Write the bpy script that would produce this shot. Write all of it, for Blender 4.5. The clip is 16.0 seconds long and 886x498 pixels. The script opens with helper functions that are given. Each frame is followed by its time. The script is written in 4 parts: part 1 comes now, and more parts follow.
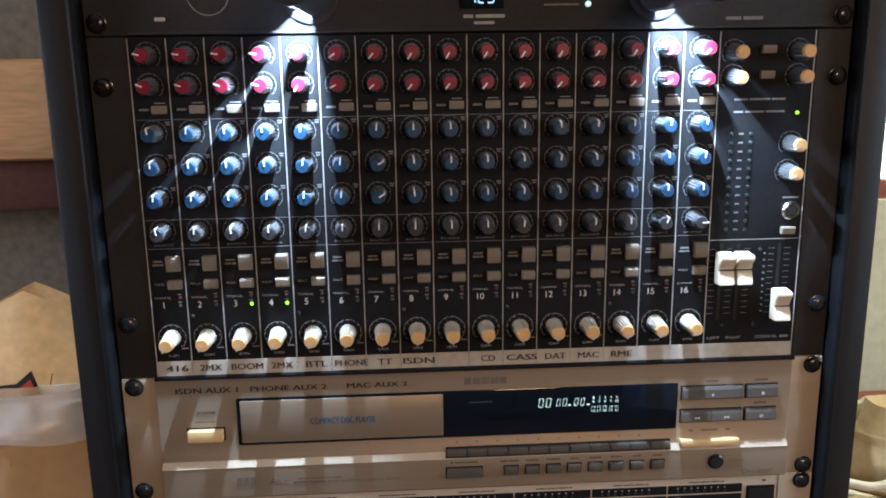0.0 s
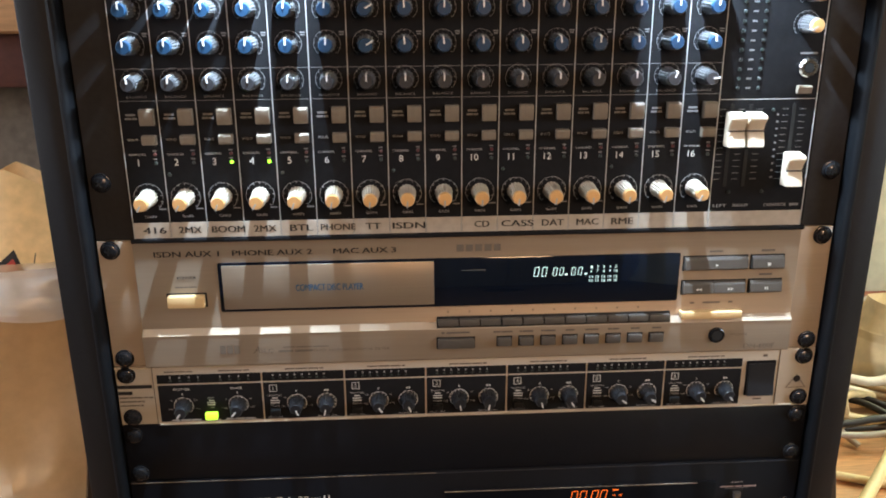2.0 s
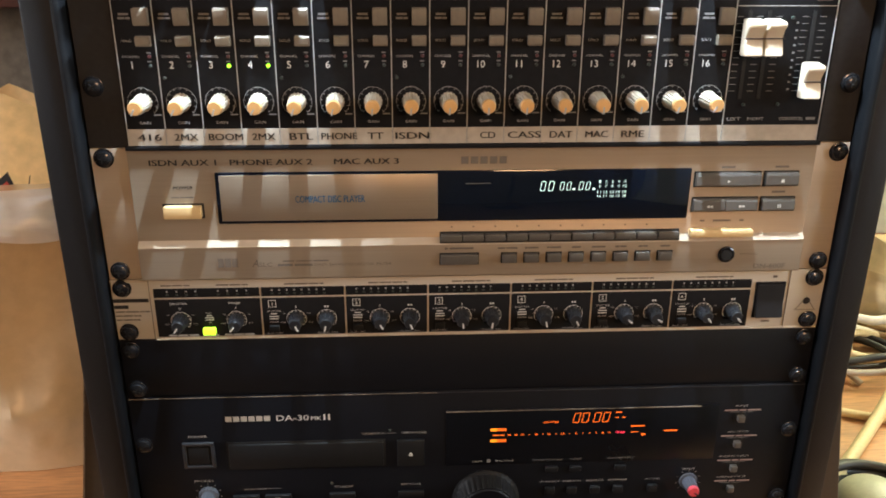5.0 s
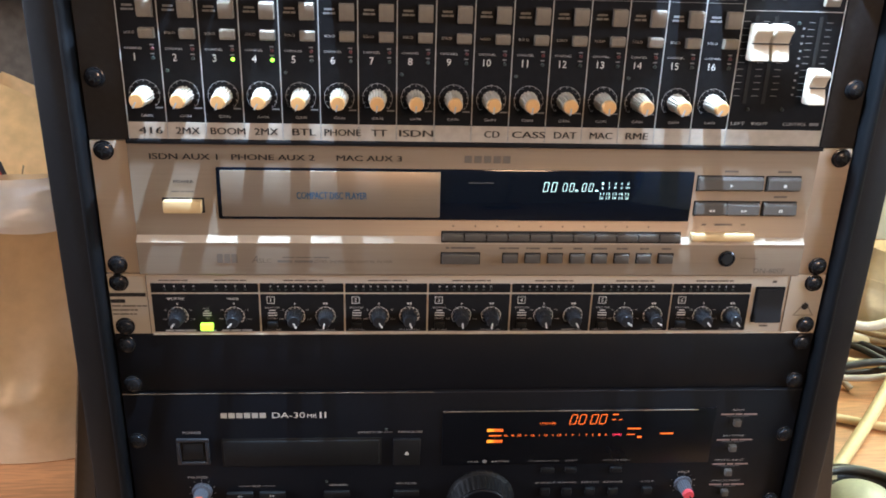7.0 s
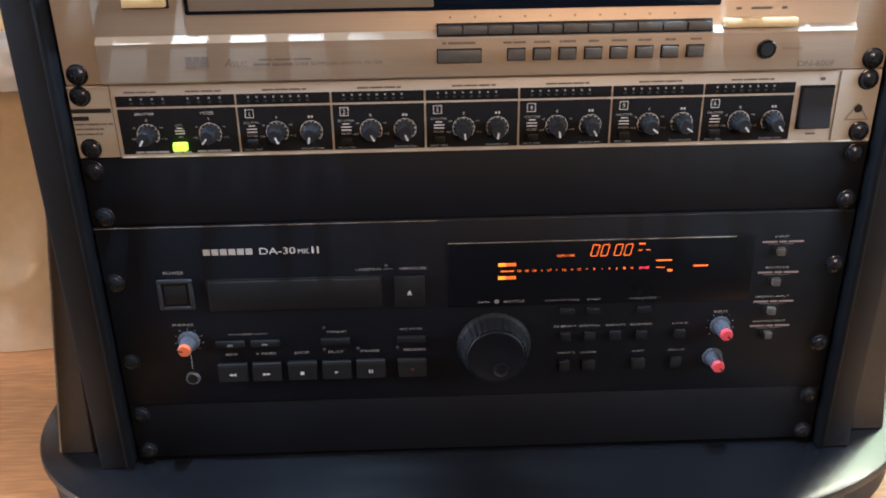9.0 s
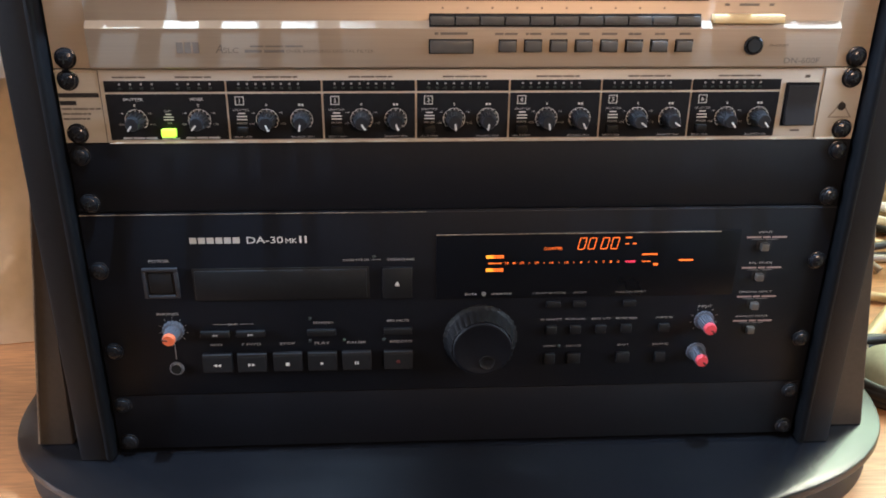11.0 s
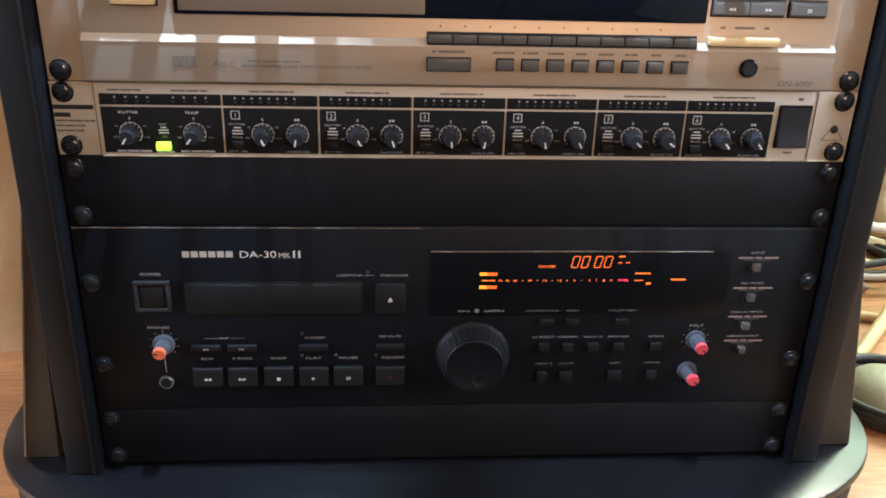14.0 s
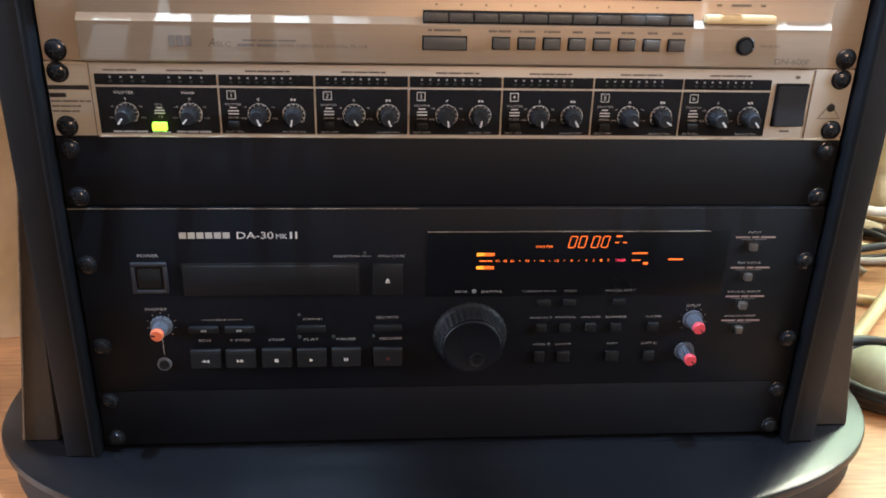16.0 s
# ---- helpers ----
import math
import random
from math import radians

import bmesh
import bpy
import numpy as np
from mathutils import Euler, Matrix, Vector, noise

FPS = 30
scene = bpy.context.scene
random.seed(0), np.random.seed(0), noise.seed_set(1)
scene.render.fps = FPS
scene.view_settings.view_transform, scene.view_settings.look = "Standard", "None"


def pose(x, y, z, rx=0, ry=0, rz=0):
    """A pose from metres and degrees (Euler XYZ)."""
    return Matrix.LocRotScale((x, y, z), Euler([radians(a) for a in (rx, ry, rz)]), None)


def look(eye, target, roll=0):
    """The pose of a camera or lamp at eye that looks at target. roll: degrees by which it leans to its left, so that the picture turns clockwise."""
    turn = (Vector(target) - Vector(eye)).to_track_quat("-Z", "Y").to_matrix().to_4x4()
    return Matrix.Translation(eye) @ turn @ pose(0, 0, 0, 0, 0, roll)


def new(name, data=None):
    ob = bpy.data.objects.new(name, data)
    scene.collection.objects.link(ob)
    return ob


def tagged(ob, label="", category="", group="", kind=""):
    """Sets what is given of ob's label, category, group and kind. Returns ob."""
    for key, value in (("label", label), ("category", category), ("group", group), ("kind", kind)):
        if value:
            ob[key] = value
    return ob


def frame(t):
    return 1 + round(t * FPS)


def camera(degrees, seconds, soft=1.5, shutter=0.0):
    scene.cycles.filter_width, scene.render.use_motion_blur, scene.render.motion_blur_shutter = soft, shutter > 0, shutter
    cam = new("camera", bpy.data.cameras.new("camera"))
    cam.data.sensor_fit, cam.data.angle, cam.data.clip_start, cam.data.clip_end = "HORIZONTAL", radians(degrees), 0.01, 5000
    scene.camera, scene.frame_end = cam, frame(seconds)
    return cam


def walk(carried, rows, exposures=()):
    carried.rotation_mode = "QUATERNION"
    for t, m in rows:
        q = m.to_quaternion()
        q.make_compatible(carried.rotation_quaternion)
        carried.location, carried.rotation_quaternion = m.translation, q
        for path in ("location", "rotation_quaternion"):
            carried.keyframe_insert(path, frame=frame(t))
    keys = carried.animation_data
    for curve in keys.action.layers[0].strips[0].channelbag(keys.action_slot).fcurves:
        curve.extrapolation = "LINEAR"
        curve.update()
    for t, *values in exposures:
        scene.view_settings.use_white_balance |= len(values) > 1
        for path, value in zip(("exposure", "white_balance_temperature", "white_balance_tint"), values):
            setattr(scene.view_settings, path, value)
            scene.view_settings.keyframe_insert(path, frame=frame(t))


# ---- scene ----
cam = camera(55.4, 16.0, soft=1.8, shutter=0.5)
PATH = [
    (0, (-0.055, -0.544, 0.341), (0.055, 1.403, -0.103), -0.8),
    (0.5, (-0.056, -0.543, 0.341), (0.042, 1.402, -0.112), -0.8),
    (1, (-0.055, -0.538, 0.329), (0.04, 1.399, -0.163), -0.8),
    (1.5, (-0.052, -0.531, 0.308), (0.04, 1.385, -0.258), -0.4),
    (2, (-0.048, -0.524, 0.298), (0.054, 1.371, -0.335), -0.3),
    (2.5, (-0.049, -0.522, 0.296), (0.059, 1.368, -0.347), -0.2),
    (3, (-0.05, -0.521, 0.298), (0.063, 1.364, -0.361), -0.2),
    (3.5, (-0.054, -0.522, 0.296), (0.053, 1.361, -0.369), -0.5),
    (4, (-0.051, -0.518, 0.28), (0.047, 1.355, -0.414), -0.8),
    (4.5, (-0.049, -0.519, 0.268), (0.046, 1.341, -0.46), -0.3),
    (7, (-0.059, -0.515, 0.268), (0.071, 1.338, -0.472), 1.7),
    (7.5, (-0.058, -0.516, 0.269), (0.065, 1.341, -0.463), 1.3),
    (8, (-0.053, -0.515, 0.257), (0.073, 1.331, -0.504), 1.0),
    (8.3, (-0.044, -0.51, 0.227), (0.072, 1.332, -0.543), 0.5),
    (8.5, (-0.039, -0.506, 0.203), (0.065, 1.331, -0.581), -0.1),
    (8.6, (-0.035, -0.506, 0.181), (0.043, 1.343, -0.577), -1.1),
    (8.8, (-0.037, -0.498, 0.166), (0.0, 1.33, -0.645), -1.7),
    (9, (-0.035, -0.495, 0.155), (0.01, 1.331, -0.66), -0.9),
    (11.5, (-0.045, -0.5, 0.144), (0.062, 1.336, -0.643), 0.5),
    (12, (-0.042, -0.498, 0.142), (0.063, 1.343, -0.632), 0.8),
    (12.5, (-0.046, -0.5, 0.144), (0.081, 1.341, -0.626), 1.5),
    (13, (-0.05, -0.499, 0.141), (0.088, 1.337, -0.641), 1.7),
    (13.5, (-0.048, -0.495, 0.15), (0.087, 1.339, -0.638), 1.6),
    (14, (-0.049, -0.497, 0.15), (0.09, 1.34, -0.628), 1.7),
    (14.5, (-0.047, -0.496, 0.145), (0.086, 1.341, -0.634), 1.5),
    (15, (-0.045, -0.497, 0.142), (0.087, 1.338, -0.643), 1.6),
    (15.5, (-0.049, -0.498, 0.139), (0.096, 1.331, -0.657), 1.8),
    (16, (-0.048, -0.5, 0.143), (0.094, 1.33, -0.652), 1.5),
]
EXPOSURES = [(0, -0.38, 5600, 10), (1.2, -0.32, 5900, 10), (2.5, 0.06, 6200, 10), (4.5, 0.0, 6600, 10), (7, 0.2, 5500, 10), (9, 0.25, 5400, 10), (16, 0.25, 5400, 10)]
walk(cam, [(t, look(eye, target, roll)) for t, eye, target, roll in PATH], EXPOSURES)

# ---------------------------------------------------------------- light
TUBE_POWER, ROOM_POWER, SIDE_POWER, EAST_POWER, SKY_POWER = 3.0, 11.0, 28.0, 11.0, 16.0
world = bpy.data.worlds.new("world")
scene.world = world
world.use_nodes = True
world.node_tree.nodes["Background"].inputs[0].default_value = (0.9, 0.8, 0.68, 1)
world.node_tree.nodes["Background"].inputs[1].default_value = 0.03


def area_lamp(name, eye, target, sx, sy, power, colour):
    data = bpy.data.lights.new(name, "AREA")
    data.shape, data.size, data.size_y, data.energy, data.color = "RECTANGLE", sx, sy, power, colour
    ob = new(name, data)
    ob.matrix_world = look(eye, target)
    return ob


# warm shaded floor lamp, assumed across the room, and daylight from the back window
area_lamp("floor_lamp_light", (0.45, -1.72, 0.7), (0.0, 0.0, 0.05), 0.34, 0.34, ROOM_POWER, (1.0, 0.58, 0.3))
area_lamp("window_light", (1.05, 0.665, 0.84), (0.62, 0.25, -0.26), 0.6, 0.1, SKY_POWER, (1.0, 0.86, 0.6))
# cool fill lamps for the two added west and east windows, out of view
area_lamp("side_fill_light", (-2.1, -0.35, 0.5), (-0.4, 0.2, -0.1), 0.6, 0.6, SIDE_POWER, (0.95, 0.95, 1.0))
area_lamp("east_fill_light", (1.52, -0.55, 0.5), (0.3, 0.1, -0.05), 0.6, 0.6, EAST_POWER, (0.78, 0.9, 1.0))


# ---------------------------------------------------------------- materials
def mat(name, colour, rough=0.5, metal=0.0, vary=0.12, scale=60.0, bump=0.0, bump_scale=900.0, emit=0.0, coat=0.0, spec=0.5, wear=None, stretch=(1, 1, 1)):
    m = bpy.data.materials.new(name)
    m.use_nodes = True
    nt = m.node_tree
    b = nt.nodes["Principled BSDF"]
    b.inputs["Roughness"].default_value, b.inputs["Metallic"].default_value = rough, metal
    b.inputs["Coat Weight"].default_value = coat
    b.inputs["Specular IOR Level"].default_value = spec
    b.inputs["Base Color"].default_value = (*colour, 1)
    if emit:
        b.inputs["Emission Color"].default_value, b.inputs["Emission Strength"].default_value = (*colour, 1), emit
        return m
    tc = nt.nodes.new("ShaderNodeTexCoord")
    mp = nt.nodes.new("ShaderNodeMapping")
    mp.inputs["Scale"].default_value = stretch
    nt.links.new(tc.outputs["Object"], mp.inputs[0])
    if vary:
        big, fine = nt.nodes.new("ShaderNodeTexNoise"), nt.nodes.new("ShaderNodeTexNoise")
        big.inputs["Scale"].default_value, fine.inputs["Scale"].default_value = scale * 0.2, scale * 4
        big.inputs["Detail"].default_value, fine.inputs["Detail"].default_value = 4, 3
        for n in (big, fine):
            nt.links.new(mp.outputs[0], n.inputs["Vector"])
        add = nt.nodes.new("ShaderNodeMath")
        add.operation = "ADD"
        nt.links.new(big.outputs[0], add.inputs[0])
        nt.links.new(fine.outputs[0], add.inputs[1])
        ramp = nt.nodes.new("ShaderNodeMapRange")
        ramp.inputs["From Min"].default_value, ramp.inputs["From Max"].default_value = 0.7, 1.3
        nt.links.new(add.outputs[0], ramp.inputs["Value"])
        mix = nt.nodes.new("ShaderNodeMix")
        mix.data_type = "RGBA"
        lo = wear or tuple(c * (1 - vary) for c in colour)
        mix.inputs[6].default_value = (*lo, 1)
        mix.inputs[7].default_value = (*(min(1, c * (1 + vary)) for c in colour), 1)
        nt.links.new(ramp.outputs[0], mix.inputs[0])
        nt.links.new(mix.outputs[2], b.inputs["Base Color"])
        rr = nt.nodes.new("ShaderNodeMapRange")
        rr.inputs["To Min"].default_value, rr.inputs["To Max"].default_value = max(0.02, rough - 0.08), min(1, rough + 0.08)
        nt.links.new(big.outputs[0], rr.inputs["Value"])
        nt.links.new(rr.outputs[0], b.inputs["Roughness"])
    if bump:
        n = nt.nodes.new("ShaderNodeTexNoise")
        n.inputs["Scale"].default_value, n.inputs["Detail"].default_value = bump_scale, 3
        nt.links.new(mp.outputs[0], n.inputs["Vector"])
        bp = nt.nodes.new("ShaderNodeBump")
        bp.inputs["Strength"].default_value, bp.inputs["Distance"].default_value = bump, 0.001
        nt.links.new(n.outputs[0], bp.inputs["Height"])
        nt.links.new(bp.outputs[0], b.inputs["Normal"])
    return m


M = {
    "rack": mat("black_rack_paint", (0.017, 0.017, 0.019), 0.46, spec=0.3, bump=0.25, bump_scale=1500),
    "rack_leg": mat("dark_leg_paint", (0.06, 0.049, 0.04), 0.45, bump=0.2),
    "trim": mat("black_rubber_trim", (0.007, 0.0075, 0.009), 0.6, spec=0.12),
    "plate": mat("black_laminate", (0.008, 0.0085, 0.011), 0.24, bump=0.1, bump_scale=700),
    "panel_black": mat("black_anodised", (0.0165, 0.0165, 0.0185), 0.72, spec=0.06, bump=0.12, bump_scale=2500),
    "panel_dark": mat("charcoal_enamel", (0.043, 0.042, 0.044), 0.7, spec=0.12, bump=0.15, bump_scale=2500),
    "blank": mat("black_blank_paint", (0.0062, 0.007, 0.0102), 0.46, spec=0.25, bump=0.35, bump_scale=1800),
    "smoked": mat("smoked_window", (0.005, 0.006, 0.009), 0.3, spec=0.25),
    "dat": mat("dat_black_plastic", (0.0058, 0.0068, 0.0105), 0.46, spec=0.26, bump=0.1, bump_scale=2500),
    "dat_button": mat("dat_button_plastic", (0.0115, 0.012, 0.0135), 0.48, spec=0.32),
    "gloss": mat("black_display_glass", (0.005, 0.009, 0.02), 0.08, vary=0, coat=0.5),
    "champagne": mat("champagne_aluminium", (0.43, 0.345, 0.262), 0.38, 0.55, vary=0.05, bump=0.12, bump_scale=600, stretch=(0.06, 1, 6)),
    "champagne_ear": mat("champagne_ear", (0.58, 0.475, 0.375), 0.42, 0.15, vary=0.05, bump=0.1, bump_scale=600, stretch=(0.06, 1, 6)),
    # tone for edges that gleam under the lamps, paler than the fascia
    "bevel": mat("gleam_champagne_bevel", (0.52, 0.43, 0.33), 0.65, 0.0, vary=0.04, spec=0.25),
    "silver": mat("silver_panel", (0.66, 0.595, 0.51), 0.4, 0.12, vary=0.05, bump=0.1, bump_scale=600, stretch=(0.06, 1, 6)),
    "silver_line": mat("silver_print", (0.6, 0.58, 0.54), 0.45, 0.2, vary=0.05),
    "strip": mat("label_tape", (0.54, 0.48, 0.405), 0.6, vary=0.1, scale=40, spec=0.3, wear=(0.44, 0.38, 0.31)),
    "white": mat("white_print", (0.78, 0.77, 0.74), 0.6, vary=0.05),
    "grey_print": mat("grey_print", (0.4, 0.4, 0.4), 0.6, vary=0.2),
    "ring_print": mat("faint_ring_print", (0.27, 0.27, 0.27), 0.6, vary=0.2),
    "switch_print": mat("reddish_grey_print", (0.36, 0.27, 0.25), 0.6, vary=0.2),
    "dim_print": mat("dim_print", (0.2, 0.2, 0.2), 0.6, vary=0.2),
    "ink": mat("black_ink", (0.02, 0.018, 0.018), 0.6, vary=0.1),
    "brown_ink": mat("brown_ink", (0.17, 0.14, 0.115), 0.6, vary=0.1),
    "mark_ink": mat("faint_brown_ink", (0.36, 0.3, 0.24), 0.6, vary=0.1),
    "blue_ink": mat("blue_ink", (0.015, 0.115, 0.24), 0.5, vary=0.1),
    "line": mat("line_print", (0.42, 0.41, 0.39), 0.5, vary=0.1),
    "gain_knob": mat("cream_grey_knob", (0.52, 0.455, 0.37), 0.4, vary=0.06),
    "rim_grey": mat("dark_grey_rim", (0.032, 0.033, 0.038), 0.4),
    "knob": mat("grey_knob", (0.105, 0.105, 0.11), 0.33, vary=0.06),
    "cream": mat("cream_cap", (0.74, 0.42, 0.165), 0.4, vary=0.06),
    "red": mat("red_cap", (0.2, 0.009, 0.028), 0.38, vary=0.06),
    "blue": mat("blue_cap", (0.014, 0.048, 0.105), 0.38, vary=0.06),
    "dark_cap": mat("dark_cap", (0.035, 0.035, 0.04), 0.4, vary=0.06),
    "button": mat("grey_button", (0.235, 0.195, 0.15), 0.45, vary=0.1),
    "fader": mat("white_fader_cap", (0.7, 0.6, 0.46), 0.35, vary=0.03),
    "slot": mat("slot_black", (0.004, 0.004, 0.004), 0.7, vary=0),
    "black_knob": mat("black_knob", (0.02, 0.021, 0.025), 0.35, vary=0.1),
    "jog": mat("jog_rubber", (0.012, 0.0125, 0.014), 0.5, spec=0.2, vary=0.1),
    "worn_lit_edge": mat("worn_lit_panel_edge", (0.3, 0.24, 0.18), 0.45, vary=0.35, scale=120, wear=(0.05, 0.045, 0.04)),
    "blue_grey": mat("blue_grey_knob", (0.095, 0.103, 0.125), 0.4, vary=0.08),
    "orange": mat("orange_cap", (0.8, 0.18, 0.07), 0.4, vary=0.05),
    "pink": mat("red_pink_cap", (0.75, 0.08, 0.1), 0.4, vary=0.05),
    "screw": mat("black_screw", (0.045, 0.045, 0.05), 0.2, 0.75, vary=0.1),
    "chrome": mat("chrome_bezel", (0.6, 0.58, 0.55), 0.2, 1.0, vary=0.05),
    "cd_button": mat("grey_cd_button", (0.1, 0.09, 0.08), 0.4, vary=0.08),
    "power": mat("cream_power_button", (0.78, 0.56, 0.28), 0.35, vary=0.05),
    "led_off": mat("unlit_led", (0.03, 0.04, 0.036), 0.3, vary=0),
    "led_red_off": mat("unlit_red_led", (0.09, 0.022, 0.022), 0.3, vary=0),
    "led_green": mat("lit_green_led", (0.35, 1.0, 0.03), emit=3.0),
    # unseen walls, toned dark so the black panels reflect less of them
    "wall_dark": mat("dimmed_room_wall", (0.09, 0.075, 0.06), 0.9, vary=0.15, scale=10),
    "led_yellow": mat("lit_yellow_green_button", (0.55, 1.0, 0.04), emit=1.3),
    "vfd": mat("lit_display_white", (0.72, 1.0, 0.9), emit=1.1),
    "vfd_orange": mat("lit_display_orange", (1.0, 0.17, 0.015), emit=1.0),
    "vfd_amber": mat("lit_display_orange", (1.0, 0.31, 0.015), emit=1.2),
    "vfd_red": mat("lit_display_red", (1.0, 0.05, 0.1), emit=1.6),
    "volt": mat("lit_volt_blue", (0.5, 0.8, 1.0), emit=2.5),
    "room_lens": mat("lit_lamp_shade", (1.0, 0.6, 0.28), emit=3.0),
    "desk": mat("orange_wood_desk", (0.55, 0.27, 0.11), 0.45, vary=0.3, scale=30, bump=0.2, bump_scale=200, stretch=(0.3, 3, 1)),
    "wood_rail": mat("reddish_wood_rail", (0.3, 0.1, 0.05), 0.4, vary=0.25, scale=30, stretch=(0.2, 2, 2)),
    "beam": mat("tan_wood_beam", (0.6, 0.36, 0.18), 0.6, vary=0.25, scale=25, bump=0.3, bump_scale=120, stretch=(0.25, 2, 2)),
    "under": mat("shaded_red_wood", (0.09, 0.03, 0.022), 0.6, vary=0.25, scale=30),
    "wall": mat("pale_green_plaster", (0.62, 0.62, 0.48), 0.9, vary=0.12, scale=14, bump=0.3, bump_scale=90),
    "wall_grey": mat("grey_stone", (0.15, 0.125, 0.095), 0.9, vary=0.3, scale=20, bump=0.8, bump_scale=40),
    "ceiling": mat("white_ceiling", (0.75, 0.72, 0.66), 0.9, vary=0.05, scale=10),
    "floor": mat("brown_floor", (0.07, 0.045, 0.03), 0.6, vary=0.2, scale=10),
    "paper": mat("brown_paper", (0.78, 0.54, 0.26), 0.7, vary=0.15, scale=20, bump=0.5, bump_scale=60),
    "pale_paper": mat("pale_paper", (0.74, 0.62, 0.4), 0.7, vary=0.12, scale=20, bump=0.4, bump_scale=60),
    "print_red": mat("red_print", (0.5, 0.06, 0.04), 0.6, vary=0.1),
    "cable_black": mat("black_cable", (0.02, 0.018, 0.016), 0.45, vary=0.1),
    "cable_cream": mat("cream_cable", (0.7, 0.56, 0.3), 0.45, vary=0.1),
    "cable_tan": mat("tan_cable", (0.3, 0.19, 0.08), 0.45, vary=0.15),
    "cable_grey": mat("grey_cable", (0.35, 0.3, 0.24), 0.45, vary=0.1),
    "cable_white": mat("white_cable", (0.72, 0.66, 0.55), 0.45, vary=0.1),
    "pale_plastic": mat("pale_green_plastic", (0.46, 0.46, 0.33), 0.4, vary=0.1),
    "glass_side": mat("side_fill_glow", (0.9, 0.95, 1.0), emit=2.0),
    "glass": mat("window_glow", (0.84, 1.0, 0.64), emit=7.0),
}


def film_material(name, colour, cover):
    m = mat(name, colour, 0.25, vary=0.08, scale=20, bump=0.5, bump_scale=45)
    nt = m.node_tree
    b = nt.nodes["Principled BSDF"]
    out = nt.nodes["Material Output"]
    tr, mix = nt.nodes.new("ShaderNodeBsdfTransparent"), nt.nodes.new("ShaderNodeMixShader")
    mix.inputs[0].default_value = cover
    nt.links.new(tr.outputs[0], mix.inputs[1])
    nt.links.new(b.outputs[0], mix.inputs[2])
    nt.links.new(mix.outputs[0], out.inputs["Surface"])
    return m


M["film"] = film_material("clear_plastic_film", (0.9, 0.75, 0.52), 0.62)
M["film_rim"] = film_material("folded_plastic_film", (0.95, 0.95, 0.99), 0.9)


# ---------------------------------------------------------------- builders
WORLD_AT = {}


def thing(name, at, label, category, group="", kind=""):
    ob = new(name)
    ob.empty_display_size = 0.02
    ob.location = at
    WORLD_AT[ob] = Vector(at)
    return tagged(ob, label, category, group, kind)


def mesh_of(name, bm, material, smooth=True):
    me = bpy.data.meshes.new(name)
    bm.to_mesh(me)
    bm.free()
    me.materials.append(material)
    if smooth:
        me.shade_smooth()
        me.set_sharp_from_angle(angle=radians(35))
    return me


def part(name, bm, material, parent, label="", at=(0, 0, 0), turn=0.0, inner=False, stretch=None):
    """One mesh under a thing or a part. at: its place in the world, or in its parent (inner). turn: degrees about the y axis."""
    me = bm if isinstance(bm, bpy.types.Mesh) else mesh_of(name, bm, M[material])
    ob = new(name, me)
    ob.parent = parent
    here = Vector(at) if inner else Vector(at) - WORLD_AT[parent]
    ob.location = here
    if not inner:
        WORLD_AT[ob] = Vector(at)
    ob.rotation_euler = (0, radians(turn), 0)
    if stretch:
        ob.scale = stretch
    if label:
        tagged(ob, label)
    return ob


def single(name, bm, material, label, category, at=(0, 0, 0), group="", kind=""):
    ob = new(name, mesh_of(name, bm, M[material]))
    ob.location = at
    WORLD_AT[ob] = Vector(at)
    return tagged(ob, label, category, group, kind)


def box(x0, x1, y0, y1, z0, z1, bevel=0.0, bm=None, segs=2):
    own = bmesh.new()
    bmesh.ops.create_cube(own, size=1)
    for v in own.verts:
        v.co = Vector((x0 + (v.co.x + 0.5) * (x1 - x0), y0 + (v.co.y + 0.5) * (y1 - y0), z0 + (v.co.z + 0.5) * (z1 - z0)))
    if bevel:
        bmesh.ops.bevel(own, geom=own.edges[:], offset=bevel, segments=segs, affect="EDGES", profile=0.5)
    return join(bm, own)


def join(bm, own):
    if bm is None:
        return own
    me = bpy.data.meshes.new("tmp")
    own.to_mesh(me)
    own.free()
    bm.from_mesh(me)
    bpy.data.meshes.remove(me)
    return bm


def lathe(profile, n=28, flutes=0, depth=0.0, bm=None):
    """A turned form about the y axis; profile: (radius, y) from back to front."""
    own = bmesh.new()
    rings = []
    for r, y in profile:
        ring = []
        for i in range(n):
            a = 2 * math.pi * i / n
            k = r - (depth if flutes and i % 3 == 0 and r > depth * 3 else 0)
            ring.append(own.verts.new((k * math.sin(a), y, k * math.cos(a))))
        rings.append(ring)
    for a, b in zip(rings, rings[1:]):
        for i in range(n):
            own.faces.new((a[i], a[(i + 1) % n], b[(i + 1) % n], b[i]))
    own.faces.new(rings[-1])
    own.faces.new(rings[0][::-1])
    bmesh.ops.recalc_face_normals(own, faces=own.faces[:])
    return join(bm, own)


